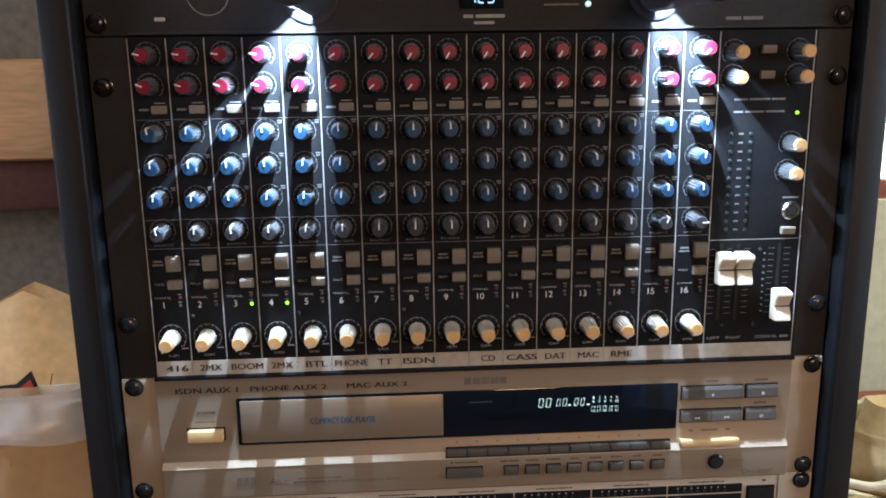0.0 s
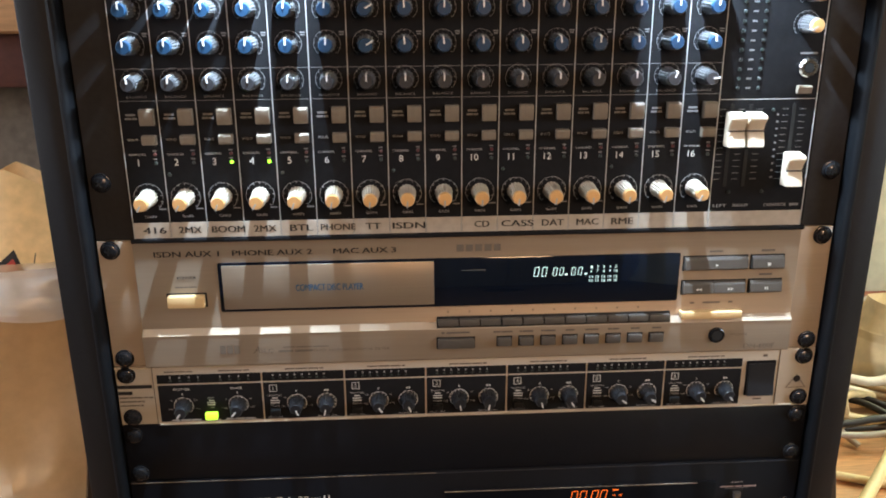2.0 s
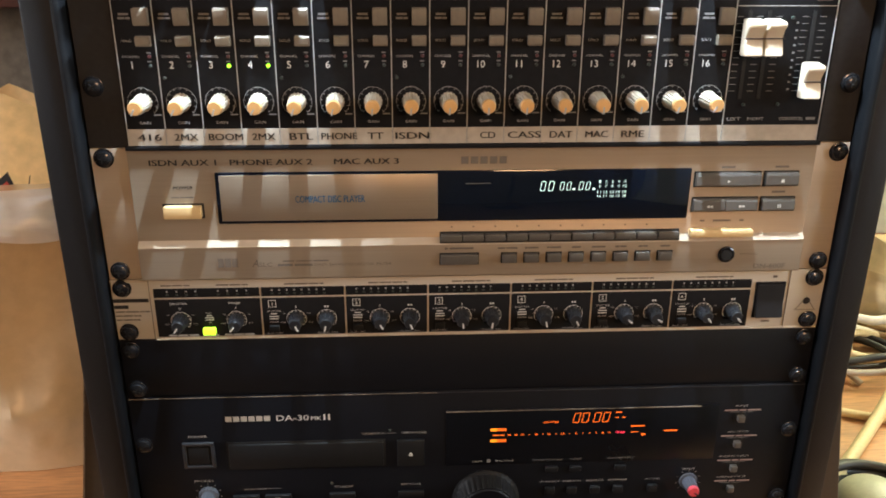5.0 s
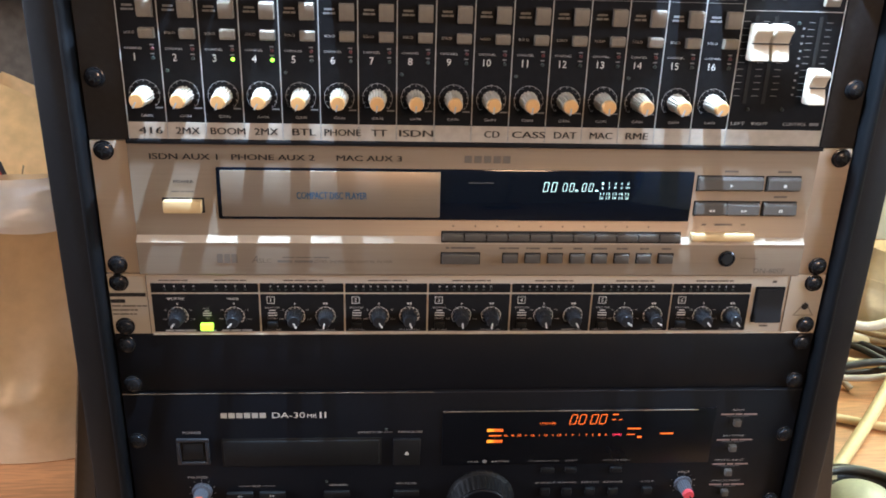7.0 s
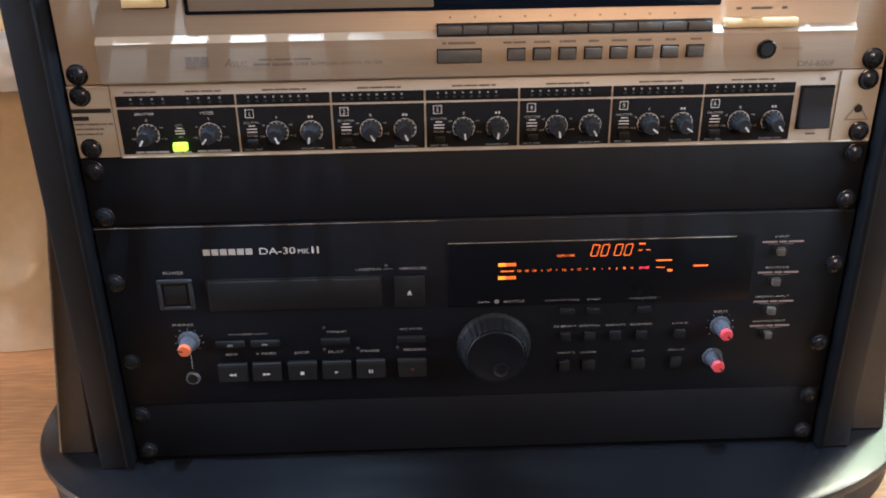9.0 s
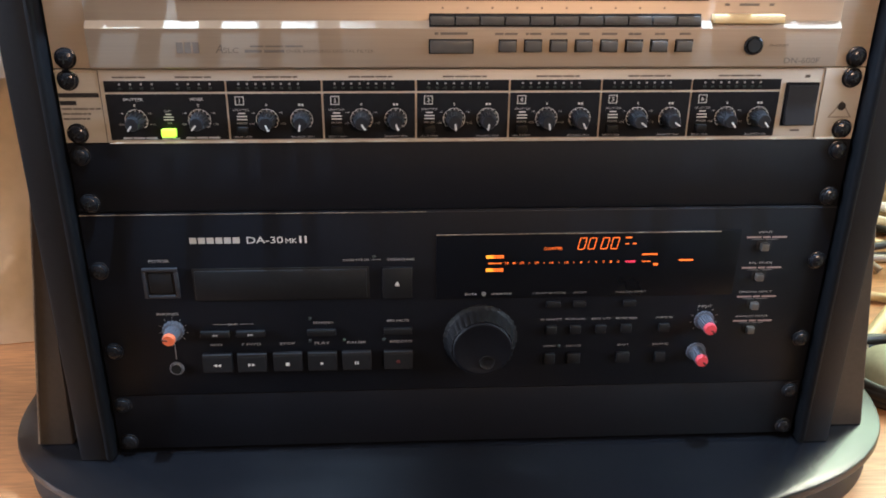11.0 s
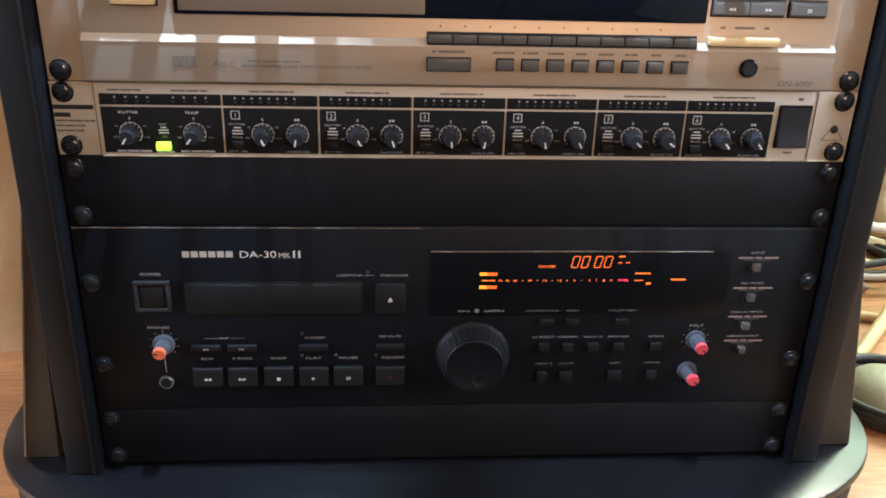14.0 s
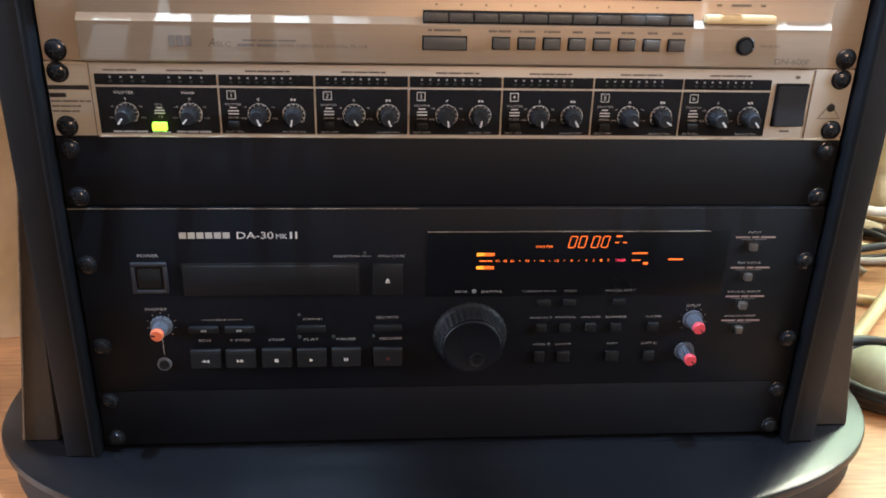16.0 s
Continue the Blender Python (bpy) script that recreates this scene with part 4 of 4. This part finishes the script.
o, n = [tri.verts.new((x, 0, z)) for x, z in tv], [tri.verts.new((x, 0, z)) for x, z in inn]
for i in range(3):
    tri.faces.new((o[i], o[(i + 1) % 3], n[(i + 1) % 3], n[i]))
part("maker_mark", tri, "mark_ink", sp, at=(0.2305, -0.0004, 0.0182), stretch=(0.9, 1, 0.8))
part("maker_mark", lathe([(0.0026, 0), (0.0016, -0.0003)], 14), "ink", sp, at=(0.2308, -0.0004, 0.0205))
bars(-0.2296, 0.0293, -0.0003, 0.0232, 0.0026, "ink", sp, (9,), "product_mark")
bars(-0.2363, 0.0247, -0.0003, 0.0095, 0.0026, "ink", sp, (3,), "product_mark")
for z, w in ((0.0212, 0.0225), (0.0182, 0.0165), (0.0152, 0.0155)):
    bars(-0.2405 + w / 2, z, -0.0003, w, 0.0011, "brown_ink", sp, (4, 6, 2, 2))
bars(0.206, 0.0392, -0.0003, 0.003, 0.0018, "brown_ink", sp, (1,))
bars(0.2035, 0.0055, -0.0003, 0.006, 0.0012, "brown_ink", sp, (1,))


# ---------------------------------------------------------------- blank panels
for z0, z1, zs in ((-0.0445, 0.0, (-0.0382, -0.0075)), (-0.2225, -0.178, (-0.2158, -0.1855))):
    bl = faceplate("blank_panel", z0, z1, "blank", "plain black steel blank rack panel", "blank panel", 0, "blank panels")
    screws(bl, zs, 0.0)


# ---------------------------------------------------------------- digital tape recorder
dt = faceplate("tape_recorder", -0.178, -0.0445, "dat", "black rack digital tape recorder with an orange lit display", "tape recorder")
screws(dt, (-0.0835, -0.1428), -0.0009)
DY = -0.0009
part("fascia", box(-0.2412, 0.2412, DY, 0.0, -0.1775, -0.0455, 0.0004), "dat", dt)
D = DY - 0.0003
# left of the edge: wear and caught light both painted as a pale strip
part("top_edge", box(-0.2412, -0.026, DY - 0.0004, DY, -0.0461, -0.0456, 0.0001), "worn_lit_edge", dt, "worn upper edge with its caught light in the colour")
part("top_edge", box(-0.026, 0.2412, DY - 0.0004, DY, -0.0462, -0.0457, 0.0001), "rim_grey", dt)
for k in range(6):
    bars(-0.1735 + k * 0.0054, -0.0637, D, 0.0044, 0.0042, "silver_line", dt, (1,), "maker_mark")
lettering("DA-30", -0.1285, -0.0637, D, 0.0046, "white", dt, 0.0228)
lettering("MK", -0.1119, -0.0644, D, 0.0033, "white", dt, 0.0072)
lettering("II", -0.1044, -0.0637, D, 0.0048, "white", dt, 0.0046)
lettering("POWER", -0.1965, -0.0775, D, 0.0021, "grey_print", dt, 0.0128)
for x0, x1, z0, z1 in ((-0.2078, -0.1852, -0.0842, -0.0818), (-0.2055, -0.1875, -0.1032, -0.1008), (-0.2078, -0.2052, -0.1032, -0.0843), (-0.1878, -0.1852, -0.1032, -0.0843)):
    part("button_frame", box(x0, x1, DY - 0.0026, DY, z0, z1, 0.0007), "rim_grey", dt)
part("power_well", box(-0.2051, -0.1879, DY - 0.0003, DY, -0.1007, -0.0843), "slot", dt)
part("power_button", box(-0.2038, -0.1892, DY - 0.0022, DY, -0.0994, -0.0856, 0.0006), "dat_button", dt, "black square power button")
part("tray_recess", box(-0.1768, -0.0632, DY - 0.0004, DY, -0.1065, -0.0832, 0.0004), "slot", dt)
part("cassette_tray", box(-0.1752, -0.0648, DY - 0.0022, DY, -0.1053, -0.0845, 0.0008), "dat_button", dt, "closed black cassette tray door")
part("eject_button", box(-0.0548, -0.0352, DY - 0.003, DY, -0.1055, -0.0835, 0.0008), "dat_button", dt)
symbol("^", -0.045, -0.0945, DY - 0.0033, 0.003, "white", dt)
lettering("CASSETTE IN", -0.0715, -0.0785, D, 0.0016, "grey_print", dt, 0.0165)
bars(-0.0585, -0.0785, D, 0.006, 0.0003, "grey_print", dt, (1,))
lettering("OPEN/CLOSE", -0.0425, -0.0785, D, 0.0016, "grey_print", dt, 0.0175)
lettering("PHONES", -0.1955, -0.1155, D, 0.0019, "grey_print", dt, 0.0138)
PK = knob_meshes(0.0046, 0.0145, "blue_grey", "orange", "ink", 1.6)
QK = knob_meshes(0.0046, 0.0145, "blue_grey", "pink", "ink", 1.5)
DRING = mesh_of("dial_scale", arc_scale(0.0098, 0.0003, 9, 0.0014, 270, False), M["grey_print"])
knob(PK, dt, -0.193, DY, -0.1275, -80, "grey knob with an orange cap")
part("dial_scale", DRING, "", dt, at=(-0.193, D, -0.1275))
part("headphone_socket", lathe([(0.0048, 0), (0.0048, -0.0016), (0.0038, -0.0022), (0.003, -0.001)], 22), "knob", dt, "ring of the headphone socket", at=(-0.194, DY, -0.1565))
part("socket_hole", lathe([(0.0034, 0), (0.0034, -0.0021)], 18), "slot", dt, at=(-0.194, DY, -0.1565))
bars(-0.1935, -0.1435, D, 0.0004, 0.012, "grey_print", dt, (1,))
for x, s in ((-0.166, "<<"), (-0.1425, ">>"), (-0.0958, ""), (-0.045, "")):
    part("small_button", box(x - 0.0095, x + 0.0095, DY - 0.003, DY, -0.1328, -0.1282, 0.0006), "dat_button", dt)
    if s:
        symbol(s, x, -0.1305, DY - 0.0033, 0.0019, "grey_print", dt)
lettering("SKIP", -0.1542, -0.1238, D, 0.0015, "grey_print", dt, 0.0065)
for x0 in (-0.167, -0.1495):
    bars(x0 + 0.0045, -0.1238, D, 0.009, 0.0003, "grey_print", dt, (1,))
lettering("STANDBY", -0.0945, -0.1238, D, 0.0016, "grey_print", dt, 0.0135)
lettering("REC MUTE", -0.045, -0.1232, D, 0.0016, "grey_print", dt, 0.0145)
for x, w, s in ((-0.166, "REW", "<<"), (-0.143, "F FWD", ">>"), (-0.1192, "STOP", "#"), (-0.096, "PLAY", ">"), (-0.073, "PAUSE", "||"), (-0.045, "RECORD", "o")):
    part("transport_button", loft_x([(DY, -0.1592), (DY - 0.003, -0.1592), (DY - 0.005, -0.1578), (DY - 0.0042, -0.1464), (DY - 0.003, -0.1451), (DY, -0.1451)], x - 0.0097, x + 0.0097, None, 0.0004), "dat_button", dt)
    # lighter strip painted for the highlight along the button's top
    part("edge_highlight", box(x - 0.0095, x + 0.0095, DY - 0.0042, DY - 0.0028, -0.1456, -0.1449, 0.0002), "rim_grey", dt)
    lettering(w, x - (0 if w != "RECORD" else -0.002), -0.1392, D, 0.0018, "grey_print", dt, 0.0023 * len(w) + 0.001)
    if s == "o":
        part("button_symbol", lathe([(0.0013, 0), (0.0012, -0.0004)], 14), "led_red_off", dt, at=(x, DY - 0.0048, -0.1523))
    else:
        symbol(s, x, -0.1523, DY - 0.0053, 0.0025, "white", dt)
for x, z in ((-0.1032, -0.1205), (-0.1038, -0.1372), (-0.0812, -0.1372), (-0.0545, -0.1372), (-0.0598, -0.0763), (0.0648, -0.1452)):
    part("led", LED_MESH["led_off"], "", dt, at=(x, DY, z))
# display
part("display_window", box(-0.0195, 0.18, DY - 0.0012, DY, -0.1075, -0.0605, 0.0006), "smoked", dt)
part("display_edge", box(-0.0195, 0.166, DY - 0.0020, DY - 0.0012, -0.0616, -0.061, 0.0002), "worn_lit_edge", dt)
G = DY - 0.0016
for x in (0.0745, 0.0810, 0.0895, 0.0960):
    seven_segment("0", x - 0.0022, -0.0725, G, 0.0042, 0.0078, "vfd_orange", dt, 0.2)
for x in (0.1045, 0.1095):
    bars(x, -0.0691, G, 0.0026, 0.0006, "vfd_orange", dt, (1,), "unlit_digit")
bars(0.1055, -0.0647, G, 0.0042, 0.0010, "vfd_orange", dt, (1,), "lit_word")
lettering("COUNTER", 0.0565, -0.0718, G, 0.0016, "vfd_orange", dt, 0.0115, name="lit_word")
for z in (-0.0783, -0.0877):
    part("lit_block", box(0.0128, 0.0178, G, G + 0.0002, z, z + 0.0022), "vfd_amber", dt)
    for k in range(4):
        part("lit_block", box(0.0183 + k * 0.0016, 0.0194 + k * 0.0016, G, G + 0.0002, z, z + 0.0022), "vfd_orange", dt)
for k, word in enumerate(("50", "40", "30", "", "20", "", "16", "", "12", "", "8", "", "4", "2", "1", "0")):
    if word:
        lettering(word, 0.0264 + k * 0.0049, -0.0818, G, 0.0015, "vfd_orange", dt, 0.0013 * len(word), name="scale_number")
    else:
        bars(0.0264 + k * 0.0049, -0.0818, G, 0.0006, 0.0007, "vfd_orange", dt, (1,), "scale_mark")
bars(0.0187, -0.0818, G, 0.0085, 0.0009, "vfd_orange", dt, (3, 2), "scale_mark")
lettering("OVER", 0.108, -0.0818, G, 0.0016, "vfd_red", dt, 0.0068, name="lit_word")
bars(0.1185, -0.0818, G, 0.0058, 0.0006, "vfd_orange", dt, (1, 1), "lit_word")
bars(0.125, -0.0841, G, 0.0032, 0.0016, "vfd_orange", dt, (1,), "lit_word")
bars(0.1205, -0.0768, G, 0.0102, 0.0010, "vfd_orange", dt, (1,), "lit_word")
bars(0.145, -0.0813, G, 0.0098, 0.0011, "vfd_orange", dt, (1,), "lit_word")
# jog wheel and small buttons
jw = part("jog_wheel", lathe([(0.0262, 0.0), (0.0262, -0.0012), (0.0246, -0.0024), (0.0236, -0.0036), (0.0222, -0.0142), (0.0212, -0.0158), (0.0206, -0.0152)], 96, 32, 0.0006), "jog", dt, "large black jog wheel with a ribbed rim", at=(0.0106, DY, -0.1377), stretch=(0.96, 0.95, 0.96))
part("jog_dial", lathe([(0.0205, -0.0140), (0.0205, -0.0164), (0.0196, -0.0174), (0.0182, -0.0176), (0.0172, -0.0171), (0.0062, -0.0168)], 48), "dat", jw, "satin black dial face", inner=True)
part("finger_dimple", lathe([(0.0058, -0.0165), (0.0056, -0.0178), (0.005, -0.0179), (0.0042, -0.0172), (0.002, -0.0169)], 24), "jog", jw, at=(0.0035, 0, -0.0105), inner=True)
lettering("DATA", 0.0035, -0.1038, D - 0.0016, 0.0015, "grey_print", dt, 0.0078)
lettering("SHUTTLE", 0.0235, -0.1038, D - 0.0016, 0.0015, "grey_print", dt, 0.0135)
part("data_ring", lathe([(0.0016, 0), (0.0014, -0.0004)], 12), "dim_print", dt, at=(0.012, D - 0.0012, -0.1038))
for x, w, z in ((0.059, 0.0095, -0.1125), (0.0765, 0.0085, -0.1125), (0.1105, 0.0085, -0.1125)):
    part("small_button", box(x - w / 2, x + w / 2, DY - 0.0028, DY, z - 0.002, z + 0.002, 0.0005), "dat_button", dt)
lettering("COUNTER MODE", 0.0555, -0.1038, D - 0.0016, 0.0014, "dim_print", dt, 0.0225)
lettering("RESET", 0.0765, -0.1038, D - 0.0016, 0.0014, "dim_print", dt, 0.009)
lettering("MARGIN RESET", 0.1105, -0.1038, D - 0.0016, 0.0014, "dim_print", dt, 0.0205)
for x, w, wid in ((0.0585, "ID SELECT", 0.0148), (0.075, "POSITION", 0.013), (0.0925, "EXECUTE", 0.0128), (0.11, "REMEMBER", 0.0145), (0.136, "AUTO ID", 0.0112)):
    part("small_button", box(x - 0.0036, x + 0.0036, DY - 0.003, DY, -0.1348, -0.1288, 0.0006), "dat_button", dt)
    lettering(w, x, -0.1245, D, 0.0014, "grey_print", dt, wid)
for x, w, wid, h in ((0.0585, "MEMO", 0.008, 0.0036), (0.0752, "LOCATE", 0.0105, 0.0046), (0.1095, "SHIFT", 0.0082, 0.0046), (0.1355, "COPY ID", 0.0112, 0.0036)):
    part("small_button", box(x - h, x + h, DY - 0.003, DY, -0.1582, -0.1505, 0.0006), "dat_button", dt)
    lettering(w, x, -0.1452, D, 0.0014, "grey_print", dt, wid)
lettering("INPUT", 0.163, -0.1165, D, 0.0018, "grey_print", dt, 0.0095)
knob(QK, dt, 0.1635, DY, -0.127, 130, "grey knob with a red cap")
knob(QK, dt, 0.161, DY, -0.1515, 130, "grey knob with a red cap")
part("dial_scale", DRING, "", dt, at=(0.1635, D, -0.127))
for z, a, wid in ((-0.0725, "INPUT", 0.009), (-0.0945, "REC MODE", 0.0155), (-0.116, "DIGITAL INPUT", 0.0225), (-0.1345, "ANALOG INPUT", 0.0225)):
    lettering(a, 0.1965, z + 0.0098, D, 0.0015, "grey_print", dt, wid)
    bars(0.1975, z + 0.0062, D, 0.027, 0.0013, "switch_print", dt, (4, 2, 4))
    bars(0.1965, z + 0.0046, D, 0.017, 0.0004, "dim_print", dt, (1, 1))
    part("slide_slot", box(0.1915, 0.2015, DY - 0.0004, DY, z - 0.0028, z + 0.0038, 0.0002), "slot", dt)
    part("slide_switch", box(0.1938, 0.1988, DY - 0.004, DY, z - 0.0025, z + 0.0025, 0.0006), "cd_button", dt)


# ---------------------------------------------------------------- bags beside the rack
def sheet_bag(name, x0, x1, y0, y1, z0, z1, material, parent, seed, puff, crumple, droop=0.0, label="", hem=0.0, crest=None, fine=1.0):
    """A soft upright bag: a rounded sack with creases, open at the top."""
    bm = bmesh.new()
    cols, rows = 150, 60
    cx, cy, wx, wy = (x0 + x1) / 2, (y0 + y1) / 2, (x1 - x0) / 2, (y1 - y0) / 2
    grid = []
    for j in range(rows + 1):
        v = j / rows
        line = []
        for i in range(cols):
            a = 2 * math.pi * i / cols
            c, s = math.cos(a), math.sin(a)
            c, s = math.copysign(abs(c) ** 0.6, c), math.copysign(abs(s) ** 0.6, s)
            k = 1 + puff * math.sin(math.pi * min(1, v * 1.15)) - 0.08 * v
            px = cx + wx * c * k
            top = z1 if crest is None else z1 - (crest[1] if px > crest[0] else crest[2]) * abs(px - crest[0])
            if crest:
                s *= 1 - 0.75 * v ** 3
            p = Vector((px, cy + wy * s * k, z0 + (top - z0) * v))
            q = Vector((p.x * 5.5 * fine + seed, p.y * 5.5 * fine, p.z * 3.2 * fine))
            crease = noise.ridged_multi_fractal(q, 0.9, 2.1, 4, 1.0, 1.8) - 1.1
            d = crumple * 0.55 * crease + crumple * 0.7 * noise.noise(q * 0.8)
            p += Vector((c * 0.6, s, 0)) * d * min(1, v * 5 + 0.15)
            p.z += v * droop * noise.noise(Vector((p.x * 5 + seed, p.y * 5, 3.1))) + (1 - v) * hem * noise.noise(Vector((p.x * 9 + seed, p.y * 9, 7.7)))
            line.append(bm.verts.new(p))
        grid.append(line)
    for a, b in zip(grid, grid[1:]):
        for i in range(cols):
            bm.faces.new((a[i], a[(i + 1) % cols], b[(i + 1) % cols], b[i]))
    bm.faces.new(grid[0][::-1])
    return part(name, bm, material, parent, label)


bag = thing("paper_bag", (-0.53, 0.36, BASE), "crumpled brown paper bag standing on the desk", "bag")
sheet_bag("sack", -0.74, -0.31, 0.315, 0.45, BASE + 0.002, 0.098, "paper", bag, 3.0, 0.03, 0.014, 0.012, crest=(-0.462, 0.42, 0.55))
for pts, depth, tint, words in ((((-0.05, 0.004), (-0.024, 0.006), (-0.0075, 0.02), (0.0, -0.006), (-0.05, -0.008)), 0.0, "ink", "black-edged red printed mark"), (((-0.05, -0.001), (-0.022, 0.001), (-0.009, 0.011), (-0.0045, -0.004), (-0.05, -0.005)), 0.0015, "print_red", "")):
    mark = bmesh.new()
    mark.faces.new([mark.verts.new((x, 0, z)) for x, z in pts])
    part("printed_mark", mark, tint, bag, words, at=(-0.421, 0.288 - depth, 0.016))
mark = bmesh.new()
mark.faces.new([mark.verts.new((x, 0, z)) for x, z in ((0.0, 0.0), (0.0012, 0.0), (0.0045, 0.012), (0.0035, 0.012))])
part("printed_mark", mark, "ink", bag, at=(-0.412, 0.288, 0.02))
pb = thing("plastic_bag", (-0.55, 0.34, BASE), "clear crinkled plastic bag wrapped round a paper bag", "bag")
sheet_bag("film", -0.76, -0.30, 0.215, 0.46, BASE + 0.001, 0.04, "film", pb, 9.4, 0.03, 0.024, 0.012, fine=1.5)
sheet_bag("folded_rim", -0.765, -0.295, 0.178, 0.464, 0.005, 0.051, "film_rim", pb, 5.2, 0.03, 0.015, 0.016, "whitish folded rim of the bag", 0.03, fine=2.6)


# ---------------------------------------------------------------- cables to the right of the rack
def cable(points, radius, material, label, group="loose cables"):
    cu = bpy.data.curves.new("cable", "CURVE")
    cu.dimensions, cu.bevel_depth, cu.bevel_resolution, cu.resolution_u = "3D", radius, 3, 6
    sp_ = cu.splines.new("NURBS")
    sp_.points.add(len(points) - 1)
    for p, c in zip(sp_.points, points):
        p.co = (*c, 1)
    sp_.use_endpoint_u, sp_.order_u = True, 4
    tmp = bpy.data.objects.new("tmp", cu)
    me = bpy.data.meshes.new_from_object(tmp)
    bpy.data.objects.remove(tmp)
    me.materials.clear()
    me.materials.append(M[material])
    me.shade_smooth()
    ob = new("cable", me)
    return tagged(ob, label, "cable", group)


def tangle(n, x0, x1, y0, y1, height, radius, material, label):
    for _ in range(n):
        pts = []
        x, y = random.uniform(x0, x1), random.uniform(y0, y1)
        a = random.uniform(0, 6.28)
        for k in range(9):
            pts.append((min(x1, max(x0, x)), min(y1, max(y0, y)), BASE + radius + height * abs(noise.noise(Vector((x * 6, y * 6, k * 0.7)))) * (0 if k in (0, 8) else 1)))
            a += random.uniform(-0.9, 0.9)
            x, y = x + 0.075 * math.cos(a), y + 0.075 * math.sin(a)
        cable(pts, radius, material, label)


random.seed(11)
tangle(9, 0.35, 0.95, 0.36, 0.63, 0.09, 0.0045, "cable_black", "thin black cable lying tangled on the desk")
tangle(8, 0.35, 0.95, 0.38, 0.64, 0.11, 0.005, "cable_cream", "cream yellow cable lying on the desk")
tangle(8, 0.35, 0.95, 0.34, 0.64, 0.08, 0.004, "cable_grey", "grey brown cable lying on the desk")
tangle(8, 0.4, 0.95, 0.42, 0.64, 0.15, 0.006, "cable_white", "pale cable lying in a heap")
cable([(0.34, 0.12, BASE + 0.005), (0.42, 0.2, BASE + 0.005), (0.52, 0.3, BASE + 0.02), (0.62, 0.42, BASE + 0.04), (0.8, 0.5, BASE + 0.05)], 0.007, "cable_cream", "thick cream yellow cable crossing the desk")
cable([(0.34, 0.33, BASE + 0.006), (0.45, 0.28, BASE + 0.006), (0.56, 0.22, BASE + 0.006), (0.72, 0.2, BASE + 0.006)], 0.005, "cable_cream", "cream cable lying flat on the desk")
# pale dome ringed by rubber on the bare desk beside the rack
dish = thing("round_dish", (0.392, 0.113, BASE), "pale green plastic dome ringed by thick black rubber", "dish")


def upright(profile, n):
    bm = bmesh.new()
    rings = [[bm.verts.new((r * math.cos(2 * math.pi * k / n), r * math.sin(2 * math.pi * k / n), z)) for k in range(n)] for r, z in profile]
    for lo, hi in zip(rings, rings[1:]):
        for k in range(n):
            bm.faces.new((lo[k], lo[(k + 1) % n], hi[(k + 1) % n], hi[k]))
    bm.faces.new(rings[-1])
    bm.faces.new(rings[0][::-1])
    return bm


dome = upright([(0.034, 0.0002), (0.0345, 0.012)] + [(0.034 * math.cos(a * 0.15), 0.014 + 0.022 * math.sin(a * 0.15)) for a in range(1, 10)] + [(0.004, 0.0362)], 48)
part("dome", dome, "pale_plastic", dish, at=(0, 0, 0), inner=True)
rubber = upright([(0.0352, 0.0), (0.045, 0.0002), (0.050, 0.004), (0.050, 0.009), (0.045, 0.013), (0.0352, 0.0132)], 48)
part("rubber_ring", rubber, "trim", dish, "thick black rubber ring", at=(0, 0, 0), inner=True)


def coil(cx, cy, z, r, turns, radius, material, label, squash=1.0, wander=0.12):
    """A loose coil of cable lying on the desk."""
    pts = []
    n = 14 * turns
    for k in range(n + 1):
        a = 2 * math.pi * k / 14
        k2 = 1 + wander * noise.noise(Vector((k * 0.31, cx * 9, r * 40)))
        pts.append((cx + r * k2 * math.cos(a), cy + squash * r * k2 * math.sin(a), z + radius + 0.9 * radius * k / 14 + radius * abs(noise.noise(Vector((k * 0.4, 2.2, cx)))) * 1.2))
    cable(pts, radius, material, label, "coiled cables")


coil(0.402, 0.116, BASE, 0.059, 3, 0.0048, "cable_black", "black cable coiled loosely on the desk", 1.0, 0.1)
coil(0.6, 0.47, BASE + 0.02, 0.062, 3, 0.004, "cable_tan", "tan cable coiled among papers on the desk", 0.8, 0.3)
coil(0.55, 0.42, BASE, 0.05, 3, 0.0036, "cable_black", "thin black cable coiled on the desk", 0.9, 0.3)
coil(0.71, 0.5, BASE + 0.03, 0.07, 2, 0.0042, "cable_tan", "tan cable coiled among papers on the desk", 0.7, 0.35)
cable([(0.36, 0.3, BASE + 0.005), (0.44, 0.33, BASE + 0.006), (0.5, 0.38, BASE + 0.03), (0.56, 0.4, BASE + 0.012), (0.66, 0.36, BASE + 0.005)], 0.0045, "cable_tan", "tan cable lying on the desk")
cable([(0.36, 0.36, BASE + 0.004), (0.46, 0.39, BASE + 0.01), (0.54, 0.35, BASE + 0.006), (0.62, 0.41, BASE + 0.02), (0.74, 0.4, BASE + 0.004)], 0.0035, "cable_black", "thin black cable lying tangled on the desk")


# crumpled pale bag among the cables at the back of the desk
cb = thing("crumpled_bag", (0.74, 0.54, BASE), "crumpled pale paper bag lying among cables", "bag")
sheet_bag("sack", 0.56, 0.95, 0.47, 0.62, BASE + 0.001, BASE + 0.075, "pale_paper", cb, 21.0, 0.05, 0.03, 0.05)
sheet_bag("folded_top", 0.6, 0.9, 0.5, 0.6, BASE + 0.06, BASE + 0.105, "pale_paper", cb, 27.0, 0.0, 0.025, 0.03)
